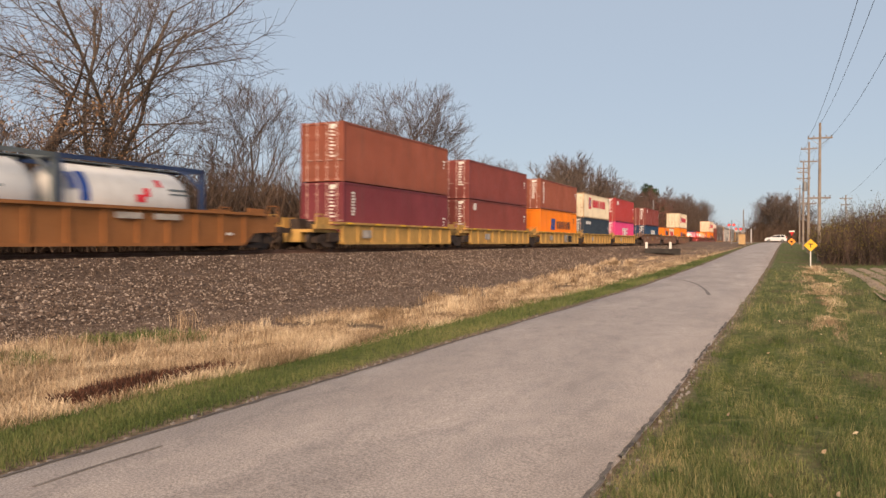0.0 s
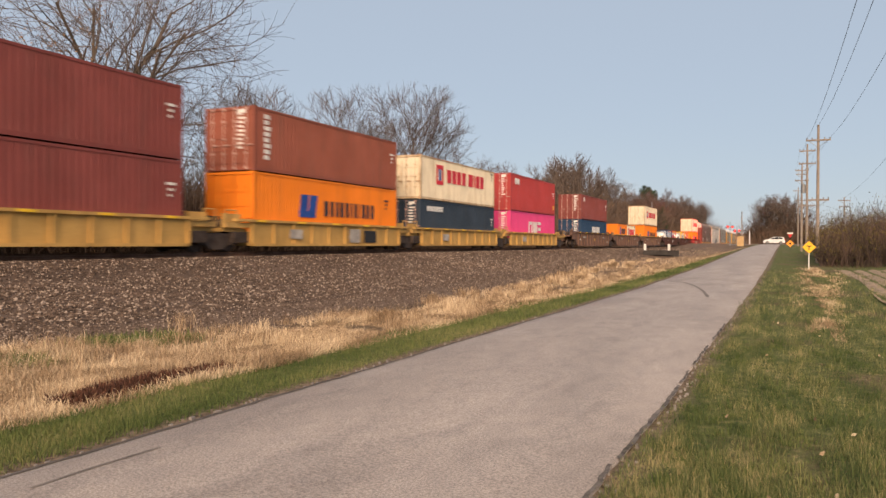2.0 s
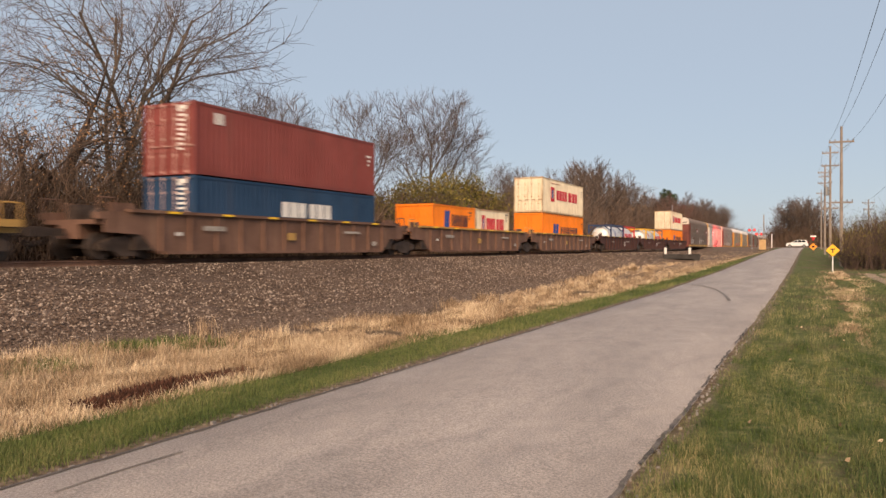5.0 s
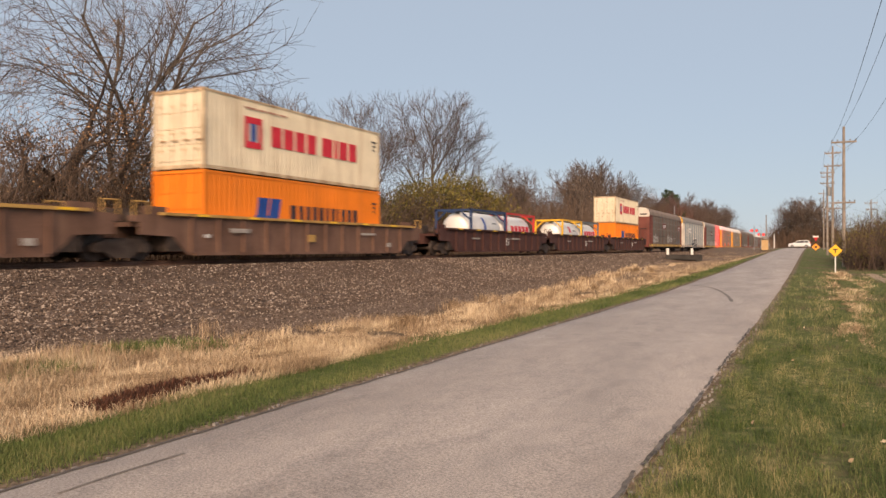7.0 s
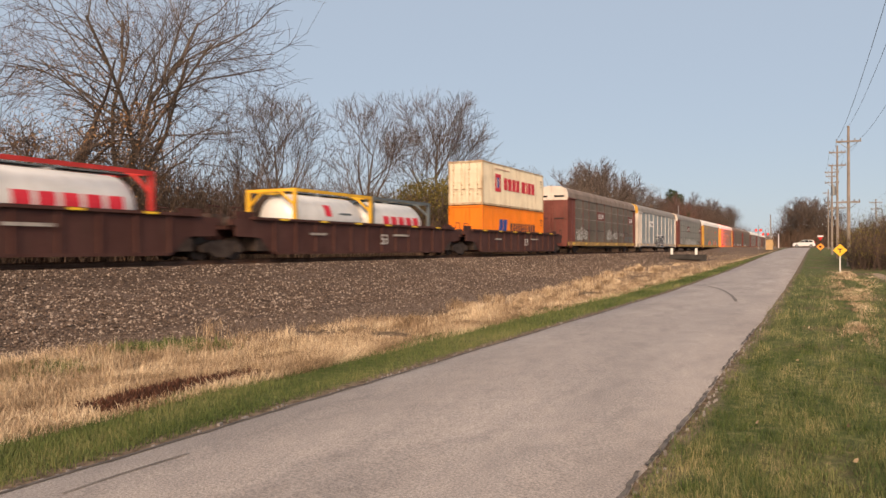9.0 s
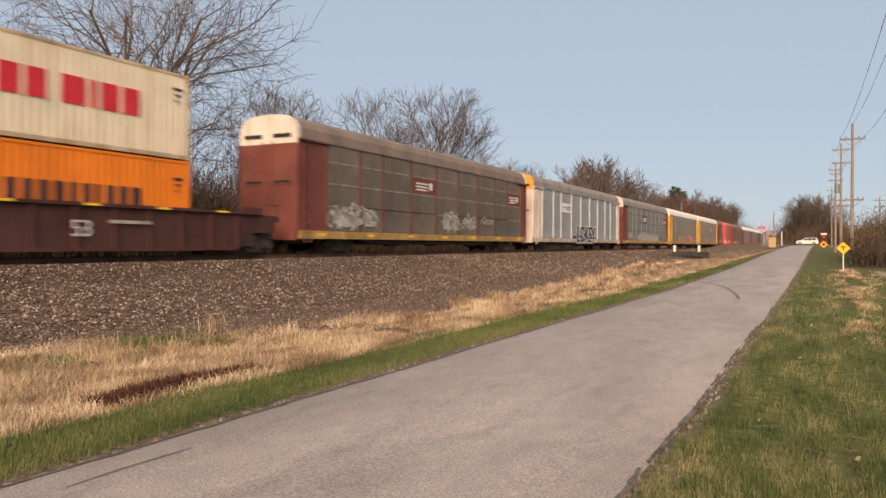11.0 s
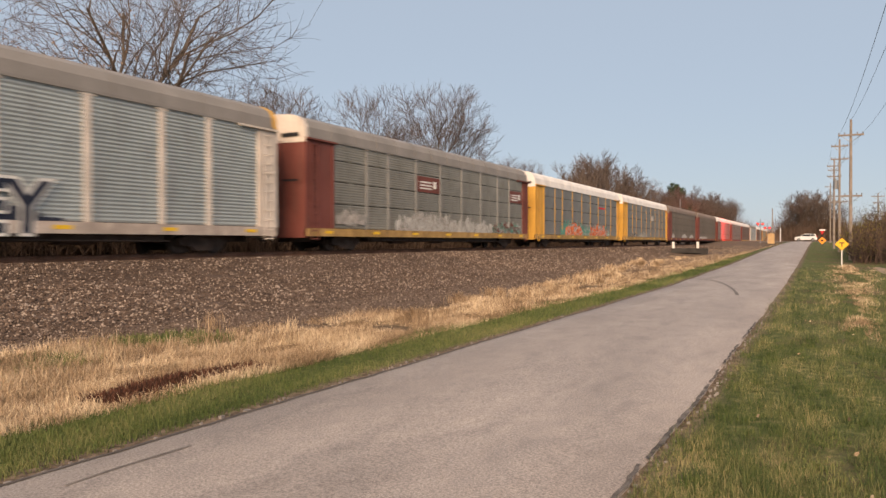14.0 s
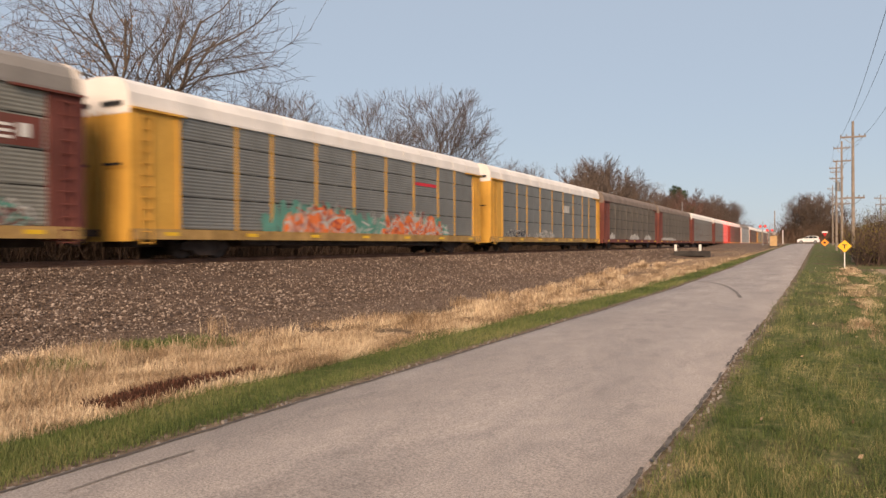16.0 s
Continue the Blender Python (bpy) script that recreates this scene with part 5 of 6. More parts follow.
def dry_grass():
    rs = np.random.RandomState(41)
    n = 130000
    y = 1 / (1 / 3.2 + rs.rand(n) ** 0.8 * (1 / 150.0 - 1 / 3.2))
    near = np.interp(y, (0, 7, 8.5, 10.5, 15, 25, 40, 65, 150), (-10.9, -10.5, -10.0, -9.6, -9.1, -9.4, -10.8, -12.5, -13.8))
    x = near + rs.rand(n) ** 0.85 * (-6.0 - near)
    dens = np.array([noise.noise((a * 0.6, b * 0.45, 2)) for a, b in zip(x, y)])
    keep = (dens > -0.62 + 0.75 * np.clip((near + 1.3 - x) / 1.3, 0, 1)) & ~((np.abs(x + 6.5) < 0.28) & (y > 5.2) & (y < 7.8)) & ~((x < -11) & (y > 84) & (y < 93))
    x, y, dens = x[keep], y[keep], dens[keep]
    far = np.clip(y / 11, 0.9, 5)
    h = np.interp(y, (3, 8, 12), (1.2, 1.2, 1.0)) * (0.08 + 0.17 * rs.rand(len(x)) ** 1.5) * (0.6 + 1.1 * np.clip(dens + 0.2, 0, 1))
    blades("dry_grass", x, y, ground_z(x, y), h, 0.0024 * far * (0.6 + rs.rand(len(x))), 1.0, STRAW, 42, "tangled straw-coloured dead grass between road and track", 0.35)


def tufts():
    """Taller clumps of dead grass, and a few green weeds."""
    rs = np.random.RandomState(51)
    X, Y, H = [], [], []
    spots = [(-9.9, 10.5, 0.5)]
    for k in range(80):
        cy = 6 + 60 * rs.rand() ** 1.7
        spots.append((float(np.interp(cy, (6, 10, 15, 25, 40, 65), (-9.6, -8.6, -8.1, -8.5, -9.9, -11.6))) + rs.uniform(-0.7, 1.3), cy, rs.uniform(0.22, 0.45)))
    for cx, cy, h in spots:
        m = 90
        r = 0.16 * np.abs(rs.randn(m))
        a = rs.rand(m) * 6.3
        X += list(cx + r * np.cos(a))
        Y += list(cy + r * np.sin(a) * 1.6)
        H += list(h * (0.5 + 0.5 * rs.rand(m)))
    X, Y, H = map(np.array, (X, Y, H))
    blades("dry_grass", X, Y, ground_z(X, Y), H, 0.004 * np.clip(Y / 12, 0.8, 4), 0.75, STRAW, 52, "taller pale tufts of dead grass")
    X, Y, H = [], [], []
    for cx, cy in ((-9.4, 9.0), (-9.0, 9.3), (-9.6, 8.5), (-8.9, 6.3), (-9.2, 6.6)):
        m = 500
        X += list(cx + 0.22 * rs.randn(m))
        Y += list(cy + 0.3 * rs.randn(m))
        H += list(0.08 + 0.16 * rs.rand(m))
    X, Y, H = map(np.array, (X, Y, H))
    blades("green_weeds", X, Y, ground_z(X, Y), H, np.full(len(X), 0.008), 0.9, LUSH, 53, "clumps of green weeds among dead grass")
    m = 3400
    t = rs.rand(m)
    X, Y = -6.45 + 0.13 * rs.randn(m) - 0.1 * np.sin(t * 3), 5.2 + 2.6 * t
    blades("dead_weeds", X, Y, ground_z(X, Y), 0.05 + 0.1 * rs.rand(m), np.full(m, 0.009), 1.0, DEAD, 54, "dark brown patch of dead weeds by the road")
    m = 11000
    t = rs.rand(m)
    Y = 14 + 38 * t ** 1.2
    X = 0.1 + 0.034 * Y + 0.022 * Y * rs.randn(m) * 0.5
    pick = np.array([noise.noise((a * 1.1, b * 0.5, 6)) for a, b in zip(X, Y)]) > -0.1
    X, Y = X[pick], Y[pick]
    blades("dry_grass", X, Y, ground_z(X, Y), 0.05 + 0.1 * rs.rand(len(X)), 0.0022 * Y / 10, 0.95, STRAW, 56, "drift of straw-coloured grass on the verge", 0.5)
    m = 1500
    X, Y = ROAD_R + 0.1 + 2.6 * rs.rand(m), 3 + 14 * rs.rand(m)
    pick = rs.rand(m) < 0.02
    blades("fallen_leaves", X[pick], Y[pick], ground_z(X[pick], Y[pick]) + 0.05, 0.03 + 0.02 * rs.rand(pick.sum()), np.full(pick.sum(), 0.018), 1.0, STRAW, 55, "fallen brown leaves on the grass")


verge_right()
verge_clumps()
verge_left()
dry_grass()
tufts()


def field():
    """Tilled pale soil in furrows."""
    v, f = [], []
    nx = 80
    ys = [20 + 0.8 * k for k in range(40)]
    for y in ys:
        for i in range(nx):
            x = 2.75 + 0.12 * i + 0.25 * math.sin(y * 0.2)
            v.append((x, y, land(x, y) + 0.025 + 0.035 * math.sin(x * 8.4) + 0.02 * noise.noise((x * 3, y * 3, 0))))
    for j in range(len(ys) - 1):
        for i in range(nx - 1):
            f.append((j * nx + i, j * nx + i + 1, (j + 1) * nx + i + 1, (j + 1) * nx + i))
    return new("field", raw("field", v, f, mat("field_soil", (0.3, 0.22, 0.15), 0.95, scale=1.2, wear=0.3, fine=20, bump=0.5), True))


tagged(field(), "pale tilled soil in low furrows", "field", kind="structure")


# ---- trees ----
BARK = mat("bark_grey", (0.14, 0.11, 0.085), 0.9, scale=2, wear=0.4, fine=25, bump=0.6)
BARK_DARK = mat("bark_dark", (0.075, 0.055, 0.045), 0.9, scale=2, wear=0.4, fine=25, bump=0.6)
TWIG = island_mat("twig", (0.055, 0.042, 0.036), (0.1, 0.075, 0.062), (0.17, 0.13, 0.105))
BRUSH = island_mat("brush_twig", (0.055, 0.04, 0.03), (0.11, 0.075, 0.055), (0.19, 0.13, 0.095), patch=6.0)
HEDGE = island_mat("hedge_twig", (0.035, 0.026, 0.022), (0.07, 0.05, 0.04), (0.13, 0.085, 0.065), patch=2.0)
TANLEAF = island_mat("tan_leaf", (0.2, 0.1, 0.045), (0.32, 0.18, 0.09), (0.42, 0.27, 0.15))
OLIVE = island_mat("olive_leaf", (0.055, 0.055, 0.014), (0.13, 0.11, 0.026), (0.24, 0.18, 0.045))
PINE = island_mat("pine_needle", (0.012, 0.03, 0.014), (0.025, 0.055, 0.022), (0.05, 0.085, 0.035))


def tubes(segs, sides):
    """One mesh of many tapered rods (a, c, r0, r1)."""
    A = np.array([s[0] for s in segs], float)
    C = np.array([s[1] for s in segs], float)
    R0 = np.array([s[2] for s in segs])
    R1 = np.array([s[3] for s in segs])
    w = C - A
    w /= np.linalg.norm(w, axis=1)[:, None] + 1e-9
    ref = np.where(np.abs(w[:, 2:3]) < 0.9, np.array([[0, 0, 1.0]]), np.array([[1.0, 0, 0]]))
    u = np.cross(w, ref)
    u /= np.linalg.norm(u, axis=1)[:, None]
    q = np.cross(w, u)
    ring = [math.tau * k / sides for k in range(sides)]
    lo = np.stack([A + R0[:, None] * (math.cos(t) * u + math.sin(t) * q) for t in ring], 1)
    hi = np.stack([C + R1[:, None] * (math.cos(t) * u + math.sin(t) * q) for t in ring], 1)
    v = np.concatenate((lo, hi), 1).reshape(-1, 3)
    f0 = np.array([(k, (k + 1) % sides, sides + (k + 1) % sides, sides + k) for k in range(sides)])
    f = (f0[None] + (2 * sides) * np.arange(len(segs))[:, None, None]).reshape(-1, 4)
    return v.tolist(), f.tolist()


def grow(seed, height, trunk_r, levels, kids, spread, fork=0.25, up=0.12, twig_r=0.012, stems=1, leaders=(), wander=0.13):
    """Limbs and twigs of a bare tree, rooted at the origin."""
    rnd = random.Random(seed)
    limbs, twigs, tips = [], [], []

    def shoot(p, d, length, r, level):
        n = 4 if level < levels else 3
        pts = [p]
        for k in range(n):
            d = (d + Vector((rnd.gauss(0, 1), rnd.gauss(0, 1), rnd.gauss(0, 0.8))) * wander + Vector((0, 0, up))).normalized()
            p = p + d * length / n
            pts.append(p)
        r1 = max(twig_r * 0.5, r * (0.45 if level else 0.3))
        rs = [r + (r1 - r) * k / n for k in range(n + 1)]
        for k in range(n):
            (limbs if r > 0.028 else twigs).append((pts[k], pts[k + 1], rs[k], rs[k + 1]))
        if level >= levels:
            tips.append(pts[-1])
            return
        m = kids[level]
        for k in range(m):
            t = fork + (1 - fork) * (k + rnd.random()) / m if level else 0.22 + 0.78 * (k + rnd.random()) / m
            i = min(n - 1, int(t * n))
            q = pts[i].lerp(pts[i + 1], t * n - i)
            side = d.orthogonal().normalized()
            side.rotate(Matrix.Rotation(rnd.random() * math.tau, 3, d))
            a = spread * rnd.uniform(0.7, 1.25)
            nd = (d * math.cos(a) + side * math.sin(a)).normalized()
            shoot(q, nd, length * (rnd.uniform(0.5, 0.66) if level == 0 else rnd.uniform(0.55, 0.82)) * (1.05 - 0.35 * t if level else 1.2 - 0.6 * t), max(twig_r, rs[i] * rnd.uniform(0.36, 0.56)), level + 1)

    if leaders:  # a short bole that parts into leaders: (height, reach across, reach along, rise, thickness)
        top = max(q[0] for q in leaders)
        limbs += [(Vector((0, 0, top * k / 4)), Vector((0, 0, top * (k + 1) / 4)), trunk_r * (1 - 0.13 * k), trunk_r * (0.87 - 0.13 * k)) for k in range(4)]
        for z, ax, ay, rise_z, r in leaders:
            w = Vector((ax, ay, rise_z))
            shoot(Vector((0, 0, z)), w.normalized(), w.length, r, 1)
        return limbs, twigs, tips
    for s in range(stems):
        a = rnd.random() * math.tau
        tilt = 0.0 if stems == 1 else rnd.uniform(0.15, 0.45)
        shoot(Vector((0.25 * math.cos(a) * (stems > 1), 0.25 * math.sin(a) * (stems > 1), 0)), Vector((math.cos(a) * tilt, math.sin(a) * tilt, 1)).normalized(), height * 0.62, trunk_r, 0)
    return limbs, twigs, tips


TREES = {}


def leaf_mesh(points, per, spread, size, seed):
    rs = np.random.RandomState(seed)
    P = np.repeat(np.array(points), per, 0)
    n = len(P)
    P = P + spread * rs.randn(n, 3)
    u = rs.randn(n, 3)
    u /= np.linalg.norm(u, axis=1)[:, None]
    w = np.cross(u, rs.randn(n, 3))
    w /= np.linalg.norm(w, axis=1)[:, None]
    s = size * (0.6 + 0.8 * rs.rand(n, 1))
    v = np.stack((P - u * s, P + 0.5 * w * s, P + u * s, P - 0.5 * w * s), 1).reshape(-1, 3)
    f = (np.array([[0, 1, 2, 3]]) + 4 * np.arange(n)[:, None]).tolist()
    return v.tolist(), f


def tree_kind(key, bark=None, leaves=None, **kw):
    limbs, twigs, tips = grow(**kw)
    v, f = tubes(limbs, 7)
    a = raw("trunk", v, f, bark or BARK, True)
    v, f = tubes(twigs, 3)
    c = raw("crown", v, f, TWIG)
    l = None
    if leaves:
        material, per, sp, size = leaves
        v, f = leaf_mesh([tuple(t) for t in tips], per, sp, size, 7)
        l = raw("leaves", v, f, material)
    TREES[key] = (a, c, l)


def tree(key, x, y, label, turn=0.0, size=1.0, group="bare trees beyond the track", sink=0.15):
    ob = thing("tree", (x, y, land(x, y) - sink), label, "tree", group)
    ob.rotation_euler.z, ob.scale = turn, (size,) * 3
    for name, me in zip(("trunk", "crown", "leaves"), TREES[key]):
        if me:
            o = new(name, me)
            o.parent = ob
    return ob


tree_kind("big", seed=4, height=17, trunk_r=0.26, levels=4, kids=(0, 10, 7, 4), spread=0.68, fork=0.2, up=0.0, twig_r=0.0115, wander=0.21,
          leaders=((3.8, -1.4, -1.2, 8.6, 0.12), (4.6, 0.8, 0.6, 10.0, 0.15), (4.4, 3.4, -0.5, 8.0, 0.12), (4.0, 5.4, 1.0, 5.6, 0.11), (3.6, 5.2, -1.0, 1.8, 0.085), (4.5, 2.0, 3.0, 7.4, 0.1)))
tree_kind("crooked", BARK_DARK, (TANLEAF, 3, 0.22, 0.05), seed=9, height=12.0, trunk_r=0.34, levels=4, kids=(9, 6, 5, 4), spread=0.9, up=0.01, twig_r=0.014, wander=0.22)
tree_kind("bushy", seed=12, height=13.5, trunk_r=0.15, levels=4, kids=(11, 6, 6, 4), spread=0.62, up=0.07, twig_r=0.012)
tree_kind("slender", seed=15, height=14, trunk_r=0.17, levels=4, kids=(9, 7, 5, 4), spread=0.7, up=0.06, twig_r=0.012)
tree_kind("round", seed=18, height=18.5, trunk_r=0.24, levels=4, kids=(14, 7, 6, 4), spread=0.6, up=0.05, twig_r=0.015, wander=0.09)
tree_kind("wood_a", seed=23, height=13, trunk_r=0.17, levels=3, kids=(10, 7, 6), spread=0.68, up=0.11, twig_r=0.026)
tree_kind("wood_b", seed=27, height=12, trunk_r=0.14, levels=3, kids=(8, 6, 5), spread=0.7, up=0.1, twig_r=0.028, stems=2)
tree_kind("wood_c", BARK_DARK, (TANLEAF, 1, 0.2, 0.07), seed=29, height=10.5, trunk_r=0.14, levels=3, kids=(8, 5, 5), spread=0.75, up=0.06, twig_r=0.02, stems=2)
tree_kind("olive", BARK_DARK, (OLIVE, 7, 0.3, 0.09), seed=33, height=7.5, trunk_r=0.08, levels=3, kids=(7, 5, 4), spread=0.7, up=0.08, twig_r=0.014, stems=4)

G1 = "bare trees beyond the track"
tree("big", -30, 25.9, "tall bare grey tree with spreading limbs beyond the track", 0.46, 1.0)
tree("crooked", -29.5, 22.0, "crooked dark tree still holding a few tan leaves", 2.0, 1.0)
tree("crooked", -30.5, 19.5, "crooked dark tree still holding a few tan leaves", 4.2, 1.0)
tree("wood_c", -33, 30, "crooked bare tree behind the big grey one", 1.0, 0.9)
tree("wood_a", -33, 35.9, "upright bare tree with fine brown twigs", 1.5, 0.68)
tree("bushy", -32, 40.6, "bare bushy tree with fine upright twigs", 0.7, 1.0)
tree("slender", -31, 50.2, "slender bare tree with open branches", 1.9, 1.1)
tree("round", -34, 68.0, "round-crowned bare tree with fine twigs", 0.2, 1.02)
tree("bushy", -34, 85.5, "bare bushy tree with fine upright twigs", 3.0, 0.98)
for x, y, s, q in ((-28.5, 53.0, 1.0, 0), (-29, 58.0, 1.15, 2), (-29.5, 62.5, 1.25, 4), (-28.5, 47.5, 0.8, 1), (-30, 66.5, 1.15, 3), (-30.5, 70.0, 1.1, 5)):
    tree("olive", x, y, "olive-green shrub still in leaf beyond the track", q, s, "olive shrubs")


def pine(x, y, h):
    ob = thing("pine_tree", (x, y, land(x, y) - 0.1), "dark green pine above the bare woods", "tree")
    rnd = random.Random(3)
    segs, pts = [(Vector((0, 0, 0)), Vector((0, 0, h)), 0.28, 0.04)], []
    for k in range(34):
        z = h * (0.25 + 0.74 * k / 34)
        a = k * 2.4
        r = (h - z) * 0.62 * rnd.uniform(0.4, 1.3) + 0.9
        tip = Vector((r * math.cos(a), r * math.sin(a), z + 0.15 * r))
        segs.append((Vector((0, 0, z)), tip, 0.05, 0.015))
        pts += [tuple(Vector((0, 0, z)).lerp(tip, t)) for t in (0.45, 0.6, 0.75, 0.88, 1.0)]
    v, f = tubes(segs, 6)
    new("trunk", raw("trunk", v, f, BARK_DARK)).parent = ob
    v, f = leaf_mesh(pts, 20, 0.26, 0.2, 5)
    new("needles", raw("needles", v, f, PINE)).parent = ob


pine(-33.5, 204, 15.0)
pine(-34.5, 211, 14.5)

rnd = random.Random(77)
WOOD_LABELS = {"wood_a": "bare upright tree in the woods along the track", "wood_b": "two-stemmed bare tree in the woods along the track", "wood_c": "low bare tree with a few tan leaves in the woods"}
y = 12.0
while y < 330:
    k = rnd.choice(("wood_a", "wood_b", "wood_c", "wood_b"))
    top = float(np.interp(y, (0, 30, 60, 92, 115, 150, 180, 205, 250, 330), (6.5, 7, 7.5, 10, 14.5, 18.0, 15.5, 14, 17, 18.5)))
    ob = tree(k, rnd.uniform(-40, -31) - (4 if y < 90 else 0), y, WOOD_LABELS[k], rnd.random() * 6.3, top / 12.0 * rnd.uniform(0.85, 1.1), "woods along the track")
    y += rnd.uniform(2.4, 4.8) * (1.2 if y < 90 else 1.1)
for k in range(9):
    a = k * 0.7
    tree("wood_a" if k % 2 else "wood_b", -1.8 + 3.2 * math.cos(a * 2.3), 204 + 5 * math.sin(a * 3.1), "dense bare tree behind the level crossing", a, rnd.uniform(1.0, 1.2), "trees behind the crossing")
for k in range(4):
    tree("wood_c", 12 + 4 * k, 95 + 22 * k, "low bare tree beyond the hedge", k * 1.3, 0.7, "trees beyond the hedge")


def brush(name, count, place, h0, h1, r, material, seed, label, leafy=None):
    """A thicket: stems that lean and fork, rooted where place(rs) puts them."""
    rs = np.random.RandomState(seed)
    segs, tips = [], []
    for k in range(count):
        x, y, s = place(rs)
        p = Vector((x, y, land(x, y) - 0.05))
        h = (h0 + (h1 - h0) * rs.rand() ** 1.3) * s
        d = Vector((rs.randn() * 0.28, rs.randn() * 0.28, 1)).normalized()
        m = p + d * h * 0.5
        t = m + (d + Vector((rs.randn() * 0.3, rs.randn() * 0.3, 0.1))).normalized() * h * 0.5
        segs += [(p, m, r, r * 0.8), (m, t, r * 0.8, r * 0.4)]
        for j in range(4):
            q = p.lerp(m, 0.45 + 0.55 * rs.rand()) if j < 2 else m.lerp(t, 0.6 * rs.rand())
            e = q + Vector((rs.randn() * 0.5, rs.randn() * 0.5, 0.35 + 0.3 * rs.rand())).normalized() * h * 0.38
            segs.append((q, e, r * 0.6, r * 0.35))
            tips.append(tuple(e))
        tips.append(tuple(t))
    v, f = tubes(segs, 3)
    tagged(new(name, raw(name, v, f, material)), label, "brush", kind="stuff")
    if leafy:
        m, per, sp, size = leafy
        v, f = leaf_mesh(tips, per, sp, size, seed)
        tagged(new(name + "_leaves", raw(name + "_leaves", v, f, m)), "sparse small leaves in the thicket", "brush", kind="stuff")


brush("thicket", 11000, lambda rs: (-26.2 - 10 * rs.rand(), 5 + 105 * rs.rand() ** 1.1, 0.6 + 0.5 * rs.rand()), 2.8, 7.2, 0.024, BRUSH, 61, "dense brown thicket of bare brush beyond the track")
brush("thicket", 5500, lambda rs: (-29 - 12 * rs.rand(), 12 + 75 * rs.rand(), 0.7 + 0.5 * rs.rand()), 2.2, 5.4, 0.035, HEDGE, 66, "dark undergrowth below the bare trees")
brush("thicket", 7500, lambda rs: (-28 - 14 * rs.rand(), 88 + 330 * rs.rand(), 0.8 + 0.3 * rs.rand()), 3.0, 10.5, 0.036, BRUSH, 62, "brown bare woods beyond the track")
brush("thicket", 1100, lambda rs: (-8 + 13 * rs.rand(), 196 + 14 * rs.rand(), 1.0), 2.5, 7.5, 0.04, BRUSH, 64, "brown brush under the trees behind the crossing")
brush("thicket", 2600, lambda rs: (-16 + 90 * rs.rand(), 260 + 160 * rs.rand(), 1.0), 2.5, 7.0, 0.07, BRUSH, 65, "distant brown line of brush on the horizon")


def hedge_at(rs):
    y = 56 + 34 * rs.rand()
    return 1.9 + 0.028 * (y - 50) + 14 * rs.rand() ** 1.4, y, 0.65 + 0.35 * rs.rand()


def hedge_place(rs):
    x, y, s = hedge_at(rs)
    return x, y, s * float(np.interp(x, (1.8, 3.0, 5.0, 12), (0.45, 0.75, 1.05, 1.15)))


brush("hedge", 4000, hedge_place, 2.0, 5.2, 0.018, HEDGE, 63, "dark tangled hedge of brush beside the field", (OLIVE, 2, 0.25, 0.05))


# ---- roadside things ----
POLE_WOOD = mat("pole_wood", (0.28, 0.23, 0.19), 0.9, scale=1.5, wear=0.3, fine=30, bump=0.4, streak=0.3)
GREY_METAL = mat("grey_metal", (0.25, 0.25, 0.25), 0.5, 0.6, wear=0.2)
WIRE = mat("wire", (0.06, 0.06, 0.065), 0.6, 0.3)
SIGN_YELLOW = mat("sign_yellow", (0.85, 0.45, 0.012), 0.45, wear=0.08)
SIGN_ORANGE = mat("sign_orange", (0.85, 0.3, 0.02), 0.45, wear=0.08)
SIGN_RED = mat("sign_red", (0.55, 0.03, 0.03), 0.5, wear=0.1)


def utility_pole(x, y, top, arms, label, lean=0.0, transformer=0.0):
    z = land(x, y) - 0.1
    ob = thing("utility_pole", (x, y, z), label, "utility pole", "utility poles")
    bm = bmesh.new()
    tube(bm, (0, 0, 0), (lean, 0, top - z), 0.14, 0.085, 12)
    part("pole", bm, POLE_WOOD, ob)
    for za, w, drop in arms:
        bm = bmesh.new()
        h = za - z
        box(bm, -w, w, -0.16, -0.05, h - 0.06, h + 0.06)
        part("crossarm", bm, POLE_WOOD, ob)
        for s in (-1, 1):
            bm = bmesh.new()
            tube(bm, (s * w * 0.75, -0.1, h - 0.05), (0, -0.1, h - 0.55), 0.02, 0.02, 5)
            part("brace", bm, GREY_METAL, ob)
            for q in (0.93, 0.5):
                bm = bmesh.new()
                tube(bm, (s * w * q, -0.1, h + 0.05), (s * w * q, -0.1, h + 0.13), 0.035, 0.03, 8)
                tube(bm, (s * w * q, -0.1, h + 0.13), (s * w * q, -0.1, h + 0.2), 0.06, 0.04, 8)
                part("insulator", bm, GREY_METAL, ob)
    if transformer:
        bm = bmesh.new()
        h = transformer - z
        tube(bm, (-0.35, 0, h - 0.5), (-0.35, 0, h + 0.4), 0.24, 0.24, 12)
        tube(bm, (-0.35, 0, h + 0.4), (-0.35, 0, h + 0.6), 0.05, 0.03, 8)
        part("transformer", bm, GREY_METAL, ob, "grey transformer can")


utility_pole(2.12, 63, 10.55, [(9.4, 0.83, 0), (4.95, 0.75, 0)], "wooden utility pole with a crossarm beside the lane")
utility_pole(1.9, 86, 11.9, [(11.2, 0.75, 0), (9.9, 0.8, 0), (5.6, 0.7, 0)], "taller wooden utility pole with several crossarms", 0.0, 7.4)
utility_pole(1.75, 106, 11.8, [(11.0, 0.8, 0), (9.7, 0.8, 0)], "wooden utility pole with two crossarms")
utility_pole(2.1, 130, 13.2, [(12.5, 0.8, 0), (8.5, 0.8, 0)], "distant wooden utility pole")
utility_pole(2.0, 158, 12.5, [(11.8, 0.9, 0)], "distant wooden utility pole")
